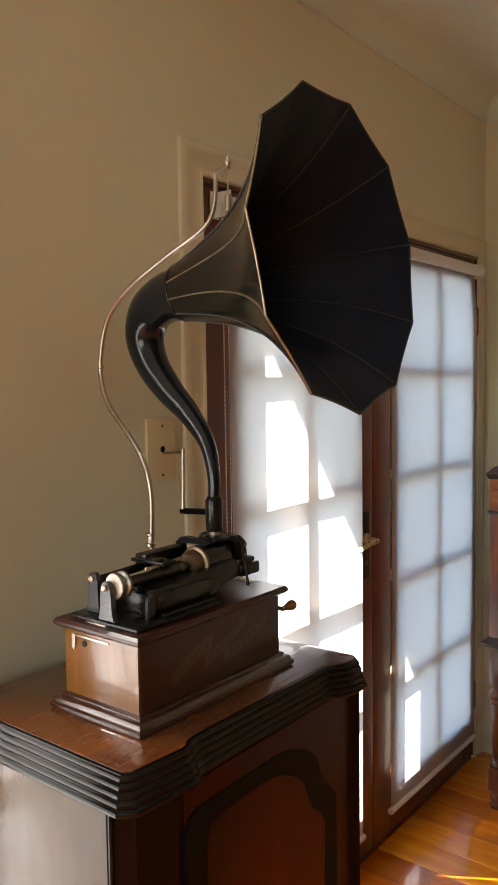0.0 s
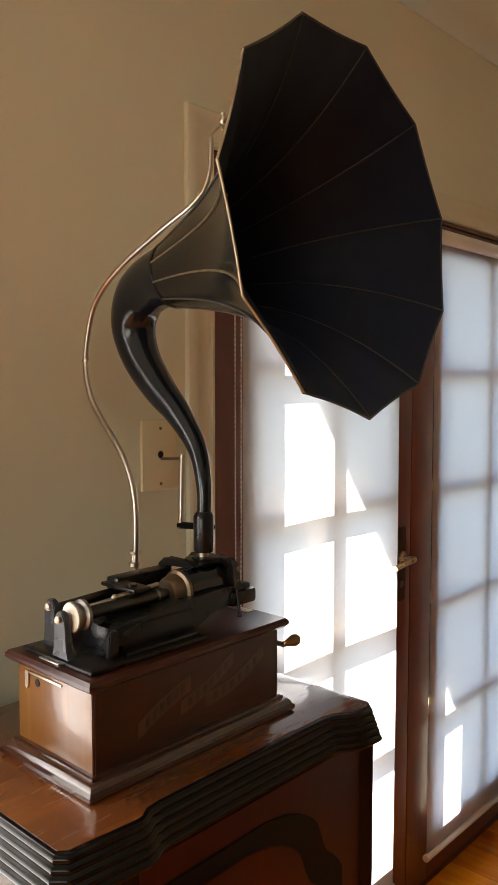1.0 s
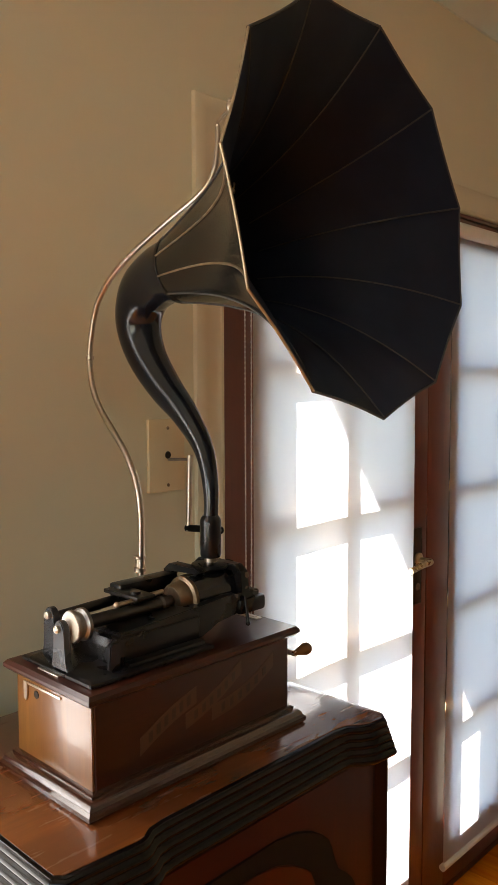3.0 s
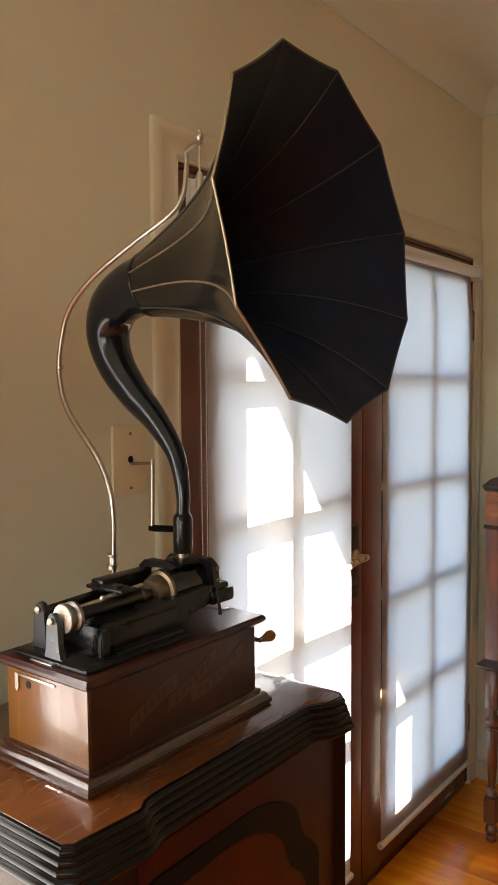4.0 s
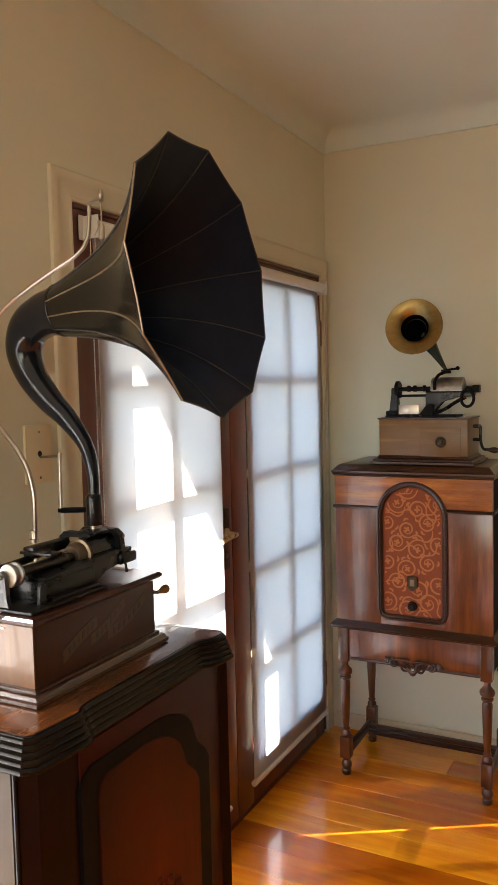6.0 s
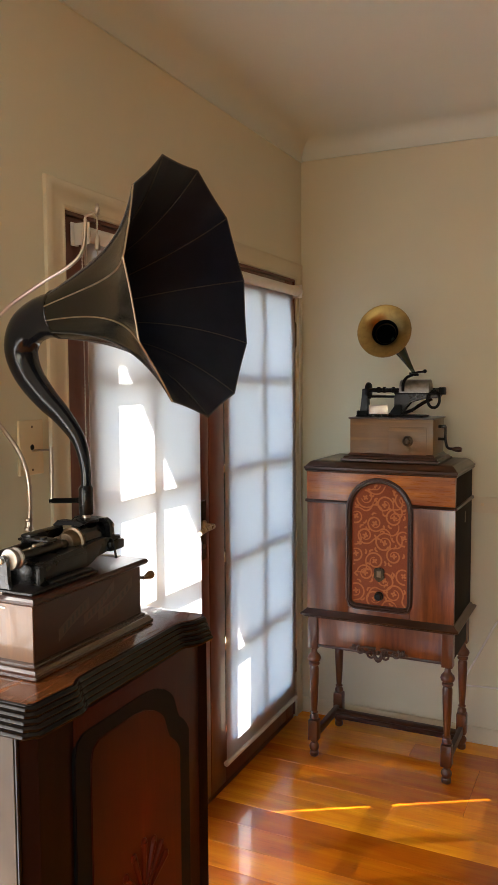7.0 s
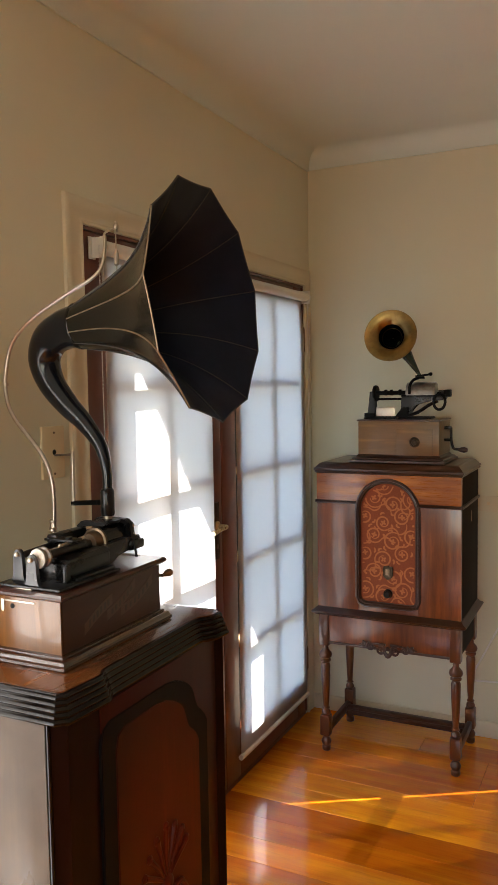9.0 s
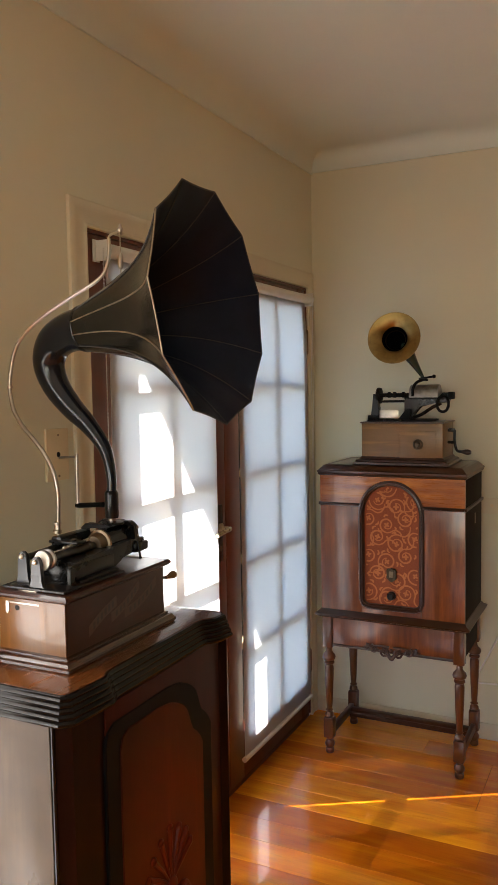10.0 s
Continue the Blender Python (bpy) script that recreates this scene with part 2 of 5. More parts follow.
WHITE_PVC = shader("white plastic", (0.80, 0.78, 0.74), 0.4)
FADED = shader("faded gilt transfer", (0.056, 0.022, 0.010), 0.4, coat=0.3)
FADED_DARK = shader("faded dark transfer", (0.022, 0.008, 0.004), 0.4, coat=0.3)
CLOTH = shader("woven red brown cloth", (0.23, 0.062, 0.026), 0.9, sheen=0.2)
CLOTH_GOLD = shader("woven gold scroll", (0.50, 0.165, 0.055), 0.85, sheen=0.2)
# for flat discs that stand for the shade inside small holes
DARK_GAP = shader("dark hollow", (0.01, 0.009, 0.008), 0.9)

t_, n_, l_, b_ = nodes_of(CLOTH)
co_, st_, mp_ = stretched(t_, (1, 1, 1))
wv = noise_at(t_, co_, 900, 2)
l_.new(ramp(t_, wv, [(0.3, (0.19, 0.040, 0.014)), (0.7, (0.34, 0.086, 0.030))]), b_.inputs["Base Color"])
bump(t_, wv, 0.4, 0.0008)

FABRIC = bpy.data.materials.new("translucent blind fabric")
FABRIC.use_nodes = True
ft = FABRIC.node_tree
ft.nodes.remove(ft.nodes["Principled BSDF"])
tr, df, mx = (ft.nodes.new(n) for n in ("ShaderNodeBsdfTranslucent", "ShaderNodeBsdfDiffuse", "ShaderNodeMixShader"))
fco, fst, fmp = stretched(ft, (1, 1, 1))
weave = noise_at(ft, fco, 700, 2)
# cool skylight and warm room light are put into the white cloth's tints
ft.links.new(ramp(ft, weave, [(0.3, (0.78, 0.79, 0.84)), (0.7, (0.88, 0.89, 0.94))]), tr.inputs["Color"])
df.inputs["Color"].default_value = (0.86, 0.75, 0.58, 1)
mx.inputs[0].default_value = 0.27
ft.links.new(tr.outputs[0], mx.inputs[1])
ft.links.new(df.outputs[0], mx.inputs[2])
sheer, weft = ft.nodes.new("ShaderNodeBsdfTransparent"), ft.nodes.new("ShaderNodeMixShader")
weft.inputs[0].default_value = 0.055
ft.links.new(mx.outputs[0], weft.inputs[1])
ft.links.new(sheer.outputs[0], weft.inputs[2])
ft.links.new(weft.outputs[0], ft.nodes["Material Output"].inputs["Surface"])

GLASS = bpy.data.materials.new("window glass")
GLASS.use_nodes = True
gt = GLASS.node_tree
gt.nodes.remove(gt.nodes["Principled BSDF"])
g1, g2, gm, gf = (gt.nodes.new(n) for n in ("ShaderNodeBsdfTransparent", "ShaderNodeBsdfGlossy", "ShaderNodeMixShader", "ShaderNodeFresnel"))
g1.inputs["Color"].default_value = (0.95, 0.97, 0.96, 1)
g2.inputs["Roughness"].default_value = 0.02
gt.links.new(gf.outputs[0], gm.inputs[0])
gt.links.new(g1.outputs[0], gm.inputs[1])
gt.links.new(g2.outputs[0], gm.inputs[2])
gt.links.new(gm.outputs[0], gt.nodes["Material Output"].inputs["Surface"])


# ---- shape helpers ----
def link(name, bm, material, parent=None, label="", smooth=True):
    me = bpy.data.meshes.new(name)
    bmesh.ops.recalc_face_normals(bm, faces=bm.faces)
    bm.to_mesh(me)
    bm.free()
    me.materials.append(material)
    if smooth:
        me.shade_smooth()
        me.set_sharp_from_angle(angle=radians(35))
    ob = new(name, me)
    if parent is not None:
        ob.parent = parent
    if label:
        tagged(ob, label)
    return ob


def part(name, bm, material, parent, label="", smooth=True):
    return link(name, bm, material, parent, label, smooth)


def thing(name, label, category, at=(0, 0, 0), group="", kind=""):
    ob = new(name)
    ob.empty_display_size = 0.05
    ob.matrix_world = Matrix.Translation(at)
    return tagged(ob, label, category, group, kind)


def box(x0, x1, y0, y1, z0, z1, bevel=0.0, seg=2, bm=None):
    b = bm or bmesh.new()
    m = Matrix.LocRotScale(((x0 + x1) / 2, (y0 + y1) / 2, (z0 + z1) / 2), None, (abs(x1 - x0), abs(y1 - y0), abs(z1 - z0)))
    made = bmesh.ops.create_cube(b, size=1, matrix=m)
    if bevel:
        edges = {e for v in made["verts"] for e in v.link_edges}
        bmesh.ops.bevel(b, geom=list(edges), offset=bevel, segments=seg, affect="EDGES", profile=0.6)
    return b


def prism(points, lo, hi, axis="z", bevel=0.0, bm=None):
    """A flat outline, extruded along an axis. Outline in the other two axes, in the order xy, yz or xz."""
    b = bm or bmesh.new()

    def at(p, h):
        return {"z": (p[0], p[1], h), "x": (h, p[0], p[1]), "y": (p[0], h, p[1])}[axis]
    low = [b.verts.new(at(p, lo)) for p in points]
    top = [b.verts.new(at(p, hi)) for p in points]
    b.faces.new(low)
    b.faces.new(top)
    n = len(points)
    for i in range(n):
        b.faces.new((low[i], low[(i + 1) % n], top[(i + 1) % n], top[i]))
    if bevel:
        bmesh.ops.bevel(b, geom=list(b.edges), offset=bevel, segments=2, affect="EDGES")
    return b


def rings(loops, closed=True, caps=True, bm=None):
    """A skin through loops of points."""
    b = bm or bmesh.new()
    vs = [[b.verts.new(p) for p in loop] for loop in loops]
    n = len(loops[0])
    for a, c in zip(vs, vs[1:]):
        for i in range(n if closed else n - 1):
            j = (i + 1) % n
            b.faces.new((a[i], a[j], c[j], c[i]))
    if caps:
        b.faces.new(vs[0])
        b.faces.new(vs[-1])
    return b


def lathe(profile, m=None, seg=24, bm=None, caps=True):
    """Profile of (radius, height) turned round z, then placed by m."""
    m = m or Matrix()
    loops = [[m @ Vector((r * math.cos(2 * math.pi * i / seg), r * math.sin(2 * math.pi * i / seg), z)) for i in range(seg)] for r, z in profile]
    return rings(loops, True, caps, bm)


def glide(points, steps=6):
    """Catmull-Rom through points of any size."""
    p = [np.array(q, float) for q in points]
    p = [2 * p[0] - p[1]] + p + [2 * p[-1] - p[-2]]
    out = []
    for a, b, c, d in zip(p, p[1:], p[2:], p[3:]):
        for k in range(steps):
            u = k / steps
            out.append(0.5 * (2 * b + (c - a) * u + (2 * a - 5 * b + 4 * c - d) * u * u + (3 * b - a - 3 * c + d) * u ** 3))
    out.append(p[-2])
    return out


def tube(points, radius, seg=12, bm=None, caps=True):
    """A pipe along points; radius a number or one for each point."""
    pts = [Vector(q) for q in points]
    rad = radius if isinstance(radius, (list, tuple)) else [radius] * len(pts)
    loops = []
    side = None
    for i, q in enumerate(pts):
        way = (pts[min(i + 1, len(pts) - 1)] - pts[max(i - 1, 0)]).normalized()
        if side is None:
            side = way.orthogonal().normalized()
        side = (side - way * side.dot(way)).normalized()
        other = way.cross(side)
        loops.append([q + rad[i] * (side * math.cos(2 * math.pi * k / seg) + other * math.sin(2 * math.pi * k / seg)) for k in range(seg)])
    return rings(loops, True, caps, bm)


def along(a, b):
    """The pose whose z axis runs from a to b."""
    a, b = Vector(a), Vector(b)
    return Matrix.Translation(a) @ (b - a).to_track_quat("Z", "Y").to_matrix().to_4x4()


def rod(a, b, r, seg=16, r2=None, bm=None):
    return lathe([(r, 0), (r if r2 is None else r2, (Vector(b) - Vector(a)).length)], along(a, b), seg, bm)


def moulded(outline, profile, bm=None):
    """Stacked copies of an outline, pushed out by profile (out, z). Outline runs anticlockwise in xy."""
    n = len(outline)
    loops = []
    for out, z in profile:
        loop = []
        for i in range(n):
            p, q, r = (Vector(outline[(i + k) % n]) for k in (-1, 0, 1))
            d1, d2 = (q - p).normalized(), (r - q).normalized()
            n1, n2 = Vector((d1.y, -d1.x)), Vector((d2.y, -d2.x))
            w = (n1 + n2) / max(0.4, 1 + n1.dot(n2))
            loop.append((q.x + out * w.x, q.y + out * w.y, z))
        loops.append(loop)
    return rings(loops, True, True, bm)


def ball(at, r, scale=(1, 1, 1), bm=None, seg=14):
    b = bm or bmesh.new()
    bmesh.ops.create_uvsphere(b, u_segments=seg, v_segments=seg // 2 + 2, radius=r, matrix=Matrix.LocRotScale(at, None, scale))
    return b


# ---- the room ----
WX, NY, SY, EX, TOP = -1.267, 3.20, -3.2, 5.6, 2.725
OUT = -1.60
HEAD, LO, HI = 2.085, 1.435, 3.114
SHIFT = -2.40
SW = (-1.0, 1.4, 0.85, 2.1)


def room():
    b = bmesh.new()
    spans = [(SY - 0.2, LO + SHIFT), (HI + SHIFT, LO), (HI, NY + 0.2)]
    for y0, y1 in spans:
        box(OUT, WX, y0, y1, -0.15, TOP + 0.2, bm=b)
    for k in (0, SHIFT):
        box(OUT, WX, LO + k, HI + k, HEAD, TOP + 0.2, bm=b)
    tagged(link("wall_west", b, WALL, smooth=False), "cream painted plaster wall with French doors", "wall", kind="structure")
    tagged(link("wall_north", box(WX, EX + 0.2, NY, NY + 0.2, -0.15, TOP + 0.2), WALL, smooth=False), "cream painted plaster wall behind radio cabinet", "wall", kind="structure")
    tagged(link("wall_east", box(EX, EX + 0.2, SY, NY, -0.15, TOP + 0.2), EAST, smooth=False), "unseen closing wall, dark brown to deepen reflections", "wall", kind="structure")
    # unseen window opening, added so that fill light and sun come in
    b = bmesh.new()
    for x0, x1, z0, z1 in ((WX, SW[0], -0.15, TOP + 0.2), (SW[1], EX + 0.2, -0.15, TOP + 0.2), (SW[0], SW[1], -0.15, SW[2]), (SW[0], SW[1], SW[3], TOP + 0.2)):
        box(x0, x1, SY - 0.2, SY, z0, z1, bm=b)
    tagged(link("wall_south", b, WALL, smooth=False), "plain cream painted plaster wall with an added opening for fill light", "wall", kind="structure")
    tagged(link("ceiling", box(WX, EX, SY, NY, TOP, TOP + 0.15), CEILING, smooth=False), "matt white painted plaster ceiling", "ceiling", kind="structure")
    # coved cornice with a small fillet at its foot
    c = 0.082
    prof = [(0, TOP - c - 0.004), (0.008, TOP - c - 0.004), (0.008, TOP - c)]
    prof += [(0.008 + (c - 0.008) * (1 - math.cos(a)), TOP - c + (c - 0.0015) * math.sin(a)) for a in (radians(v) for v in range(15, 91, 15))]
    prof += [(c + 0.03, TOP - 0.0008), (0, TOP - 0.0008)]
    b = bmesh.new()
    prism([(WX + d, z - (0.006 if d < 0.009 and z < TOP - 0.05 else 0)) for d, z in prof], SY, NY - 0.002, "y", bm=b)
    tagged(link("cornice_west", b, CEILING), "smooth coved plaster cornice in matt paint", "cornice", kind="structure")
    b = bmesh.new()
    prism([(NY - d, z) for d, z in prof], WX, EX, "x", bm=b)
    tagged(link("cornice_north", b, CEILING), "smooth coved plaster cornice in matt paint", "cornice", kind="structure")
    skirt = [(0, 0.0), (0.016, 0.0), (0.016, 0.056), (0.012, 0.065), (0.006, 0.070), (0, 0.070)]
    tagged(link("baseboard_north", prism([(NY - d, z) for d, z in skirt], WX, EX, "x"), TRIM), "cream painted skirting board", "baseboard", kind="structure")
    b = bmesh.new()
    for y0, y1 in ((HI + SHIFT + 0.09, LO - 0.09), (SY, LO + SHIFT - 0.09)):
        prism([(WX + d, z) for d, z in skirt], y0, y1, "y", bm=b)
    tagged(link("baseboard_west", b, TRIM), "cream painted skirting board", "baseboard", kind="structure")


room()


def architrave(k, name):
    b = bmesh.new()
    prof = [(0.0, 0.0), (0.010, 0.0), (0.013, 0.003), (0.013, 0.009), (0.010, 0.013), (0.009, 0.020), (0.009, 0.046), (0.012, 0.052), (0.013, 0.070), (0.010, 0.076), (0, 0.077)]
    # mitred casing: one section swept up, across and down
    def sect(y, z, sy, sz):
        return [(WX + h, y + sy * d, z + sz * d) for h, d in prof]
    rings([sect(LO + k, 0, -1, 0), sect(LO + k, HEAD, -1, 1), sect(HI + k, HEAD, 1, 1), sect(HI + k, 0, 1, 0)], True, True, b)
    fr = bmesh.new()
    box(OUT + 0.02, WX + 0.003, LO + k + 0.0005, LO + k + 0.011, 0.012, HEAD - 0.0005, bm=fr)
    box(OUT + 0.02, WX + 0.003, HI + k - 0.011, HI + k - 0.0005, 0.012, HEAD - 0.0005, bm=fr)
    box(OUT + 0.02, WX + 0.003, LO + k + 0.0115, HI + k - 0.0115, HEAD - 0.011, HEAD - 0.0005, bm=fr)
    tagged(link(name.replace("trim", "door_frame"), fr, DOOR_WOOD), "dark mahogany stained door frame lining", "door frame", kind="structure")
    tagged(link(name, b, TRIM), "moulded cream painted door surround", "trim", kind="structure")
    sill = box(OUT - 0.05, WX - 0.005, LO + k, HI + k, -0.02, 0.012, 0.003)
    tagged(link(name.replace("trim", "threshold"), sill, DOOR_WOOD), "worn dark wooden door threshold", "threshold", kind="structure")


architrave(0, "trim_near")
architrave(SHIFT, "trim_far")

DX0, DX1 = WX - 0.062, WX - 0.003


def leaf(name, y0, y1, g0, g1, mid, label, handle_side):
    """One glazed leaf with two by five panes."""
    d = thing(name, label, "door", (DX0, y0, 0), kind="structure")
    inv = Matrix.Translation((-DX0, -y0, 0))

    def put(n, b, m, lab=""):
        bmesh.ops.transform(b, matrix=inv, verts=b.verts)
        return part(n, b, m, d, lab)
    zs0, zs1, gz0, gz1 = 0.014, HEAD - 0.012, 0.205, 1.985
    put("stile", box(DX0, DX1, y0, g0, zs0, zs1, 0.003), DOOR_WOOD)
    put("stile", box(DX0, DX1, g1, y1, zs0, zs1, 0.003), DOOR_WOOD)
    put("bottom_rail", box(DX0 + 0.001, DX1 - 0.001, g0, g1, zs0, gz0, 0.003), DOOR_WOOD)
    put("top_rail", box(DX0 + 0.001, DX1 - 0.001, g0, g1, gz1, zs1, 0.003), DOOR_WOOD)
    put("muntin", box(DX0 + 0.002, DX1 - 0.004, mid - 0.013, mid + 0.013, gz0, gz1, 0.004), MUNTIN_WOOD)
    rows = [gz0 + (gz1 - gz0) * i / 5 for i in range(6)]
    for z in rows[1:-1]:
        put("muntin", box(DX0 + 0.003, DX1 - 0.005, g0, mid - 0.0135, z - 0.013, z + 0.013, 0.004), MUNTIN_WOOD)
        put("muntin", box(DX0 + 0.003, DX1 - 0.005, mid + 0.0135, g1, z - 0.013, z + 0.013, 0.004), MUNTIN_WOOD)
    for a, c in ((g0, mid - 0.0135), (mid + 0.0135, g1)):
        for z0, z1 in zip(rows, rows[1:]):
            pane = put("pane", box(DX0 + 0.028, DX0 + 0.032, a, c, z0, z1), GLASS, "clear window glass")
            pane.visible_shadow = False
    if handle_side:
        hy = y1 - 0.052
        plate = put("handle_plate", box(DX1, DX1 + 0.004, hy - 0.021, hy + 0.021, 0.955, 1.175, 0.004), DARK_BRONZE, "blackened brass lock plate")
        lever = rod((DX1, hy, 1.085), (DX1 + 0.045, hy, 1.085), 0.008)
        tube(glide([(DX1 + 0.045, hy, 1.085), (DX1 + 0.052, hy - 0.015, 1.085), (DX1 + 0.052, hy - 0.06, 1.083), (DX1 + 0.048, hy - 0.105, 1.075)], 5), 0.0085, bm=lever)
        lathe([(0.019, 0), (0.019, 0.006), (0.012, 0.010)], along((DX1 + 0.004, hy, 1.085), (DX1 + 0.05, hy, 1.085)), bm=lever)
        put("door_handle", lever, HANDLE, "aged brass lever handle")
        key = lathe([(0.010, 0), (0.010, 0.003), (0.006, 0.004)], along((DX1 + 0.004, hy, 1.005), (DX1 + 0.05, hy, 1.005)))
        put("keyhole", key, BRONZE, "dark brass keyhole escutcheon")
    else:
        for z in (0.28, 1.83):
            hb = rod((DX1 + 0.010, y1 + 0.001, z - 0.05), (DX1 + 0.010, y1 + 0.001, z + 0.05), 0.0085)
            ball((DX1 + 0.010, y1 + 0.001, z + 0.053), 0.007, bm=hb)
            ball((DX1 + 0.010, y1 + 0.001, z - 0.053), 0.007, bm=hb)
            put("hinge", hb, BRONZE, "dark metal butt hinge")
    return d


left_leaf = leaf("door_1", LO + 0.012, 2.266, 1.545, 2.138, 1.8415, "dark mahogany stained glazed French door leaf with brass handle", True)
right_leaf = leaf("door_2", 2.270, HI - 0.012, 2.392, 3.015, 2.728, "dark mahogany stained glazed French door leaf", False)
copy_thing(left_leaf, Matrix.Translation((DX0, LO + 0.012 + SHIFT, 0)))
copy_thing(right_leaf, Matrix.Translation((DX0, 2.270 + SHIFT, 0)))


def blind(y0, y1, z0, chain_y, label, chain_z):
    """A roller blind: tube, brackets, cloth with a faint wave, weighted hem, bead chain."""
    x = -1.241
    d = thing("roller_blind", label, "blind", (x, y0, z0), group="blinds on the French doors")
    inv = Matrix.Translation((-x, -y0, -z0))

    def put(n, b, m, lab=""):
        bmesh.ops.transform(b, matrix=inv, verts=b.verts)
        return part(n, b, m, d, lab)
    zt = 2.025
    put("roller_tube", rod((x + 0.006, y0 - 0.012, zt), (x + 0.006, y1 + 0.012, zt), 0.021, 20), ROLLED, "rolled white blind cloth")
    loops = []
    ny, nz = 14, 30
    for i in range(nz + 1):
        z = zt + (z0 - zt) * i / nz
        sway = math.sin(math.pi * i / nz)
        loops.append([(x - 0.012 + 0.012 * min(1, i / 3) + 0.002 * sway * math.sin(2.2 * math.pi * j / ny + 1.1 * math.sin(3 * i / nz)), y0 + (y1 - y0) * j / ny, z) for j in range(ny + 1)])
    put("blind_cloth", rings(loops, False, False), FABRIC, "white translucent blind cloth glowing with daylight")
    hem = rod((x, y0 - 0.004, z0), (x, y1 + 0.004, z0), 0.011, 14)
    put("hem_bar", hem, WHITE_PVC, "white plastic hem bar")
    for y, s in ((y0 - 0.022, -1), (y1 + 0.014, 1)):
        br = box(x - 0.024, x + 0.028, y, y + 0.004, zt - 0.030, zt + 0.030, 0.0015)
        box(x - 0.026, x - 0.022, y - 0.014, y + 0.018, zt - 0.032, zt + 0.032, 0.001, bm=br)
        lathe([(0.024, 0), (0.024, 0.006), (0.015, 0.009)], along((x + 0.006, y + 0.002, zt), (x + 0.006, y + 0.002 + s, zt)), bm=br)
        put("bracket", br, WHITE_PVC, "white plastic bracket")
    cb = bmesh.new()
    for off in (-0.010, 0.010):
        tube([(x + 0.018, chain_y + off, zt), (x + 0.018, chain_y + off * 0.9, (zt + chain_z) / 2), (x + 0.018, chain_y + off * 0.3, chain_z)], 0.0011, 6, bm=cb)
        for k in range(int((zt - chain_z) / 0.011)):
            u = k * 0.011 / (zt - chain_z)
            ball((x + 0.018, chain_y + off * (1 - 0.7 * max(0, u * 2 - 1) - 0.1 * min(1, 2 * u)), zt - u * (zt - chain_z)), 0.0023, bm=cb, seg=6)
    put("bead_chain", cb, FABRIC, "white plastic bead chain")
    return d


b1 = blind(1.505, 2.147, 0.118, 1.472, "white translucent roller blind lowered over glazed door", 0.55)
b2 = blind(2.340, 3.058, 0.118, 3.078, "white translucent roller blind lowered over glazed door", 1.03)
copy_thing(b1, Matrix.Translation((-1.241, 1.505 + SHIFT, 0.118)))
copy_thing(b2, Matrix.Translation((-1.241, 2.340 + SHIFT, 0.118)))

# ---- outside: paving, and an unseen added panel whose shade crosses the blinds ----
tagged(link("ground", box(-60, OUT, -60, 60, -0.35, -0.15), PAVING, smooth=False), "pale paved ground outside", "ground", kind="structure")
blocker_x = -2.60
kk = (-1.241 - blocker_x) / SUN_WAY.x
sy, sz = -kk * SUN_WAY.y, -kk * SUN_WAY.z
edge = [(2.556, -1.2), (2.556, 0.478), (1.680, 1.668), (1.45, 1.668), (1.45, 2.06), (3.12, 2.06), (3.12, -1.2)]
tagged(link("porch_screen", prism([(y + sy, max(-0.15, z + sz)) for y, z in edge], blocker_x - 0.012, blocker_x, "x"), WHITE_PVC, smooth=False), "unseen white panel cut to cast the diagonal shade on the blinds", "screen", kind="structure")


# ---- the dark chest ----
CT = 1.048
CHEST = [(-1.245, 0.712), (-0.803, 0.712), (-0.784, 0.730), (-0.776, 0.838), (-0.780, 0.852), (-0.789, 0.866), (-0.792, 0.884),
         (-0.792, 1.228), (-0.788, 1.248), (-0.776, 1.262), (-0.766, 1.280), (-0.762, 1.325), (-0.788, 1.350), (-1.245, 1.350)]


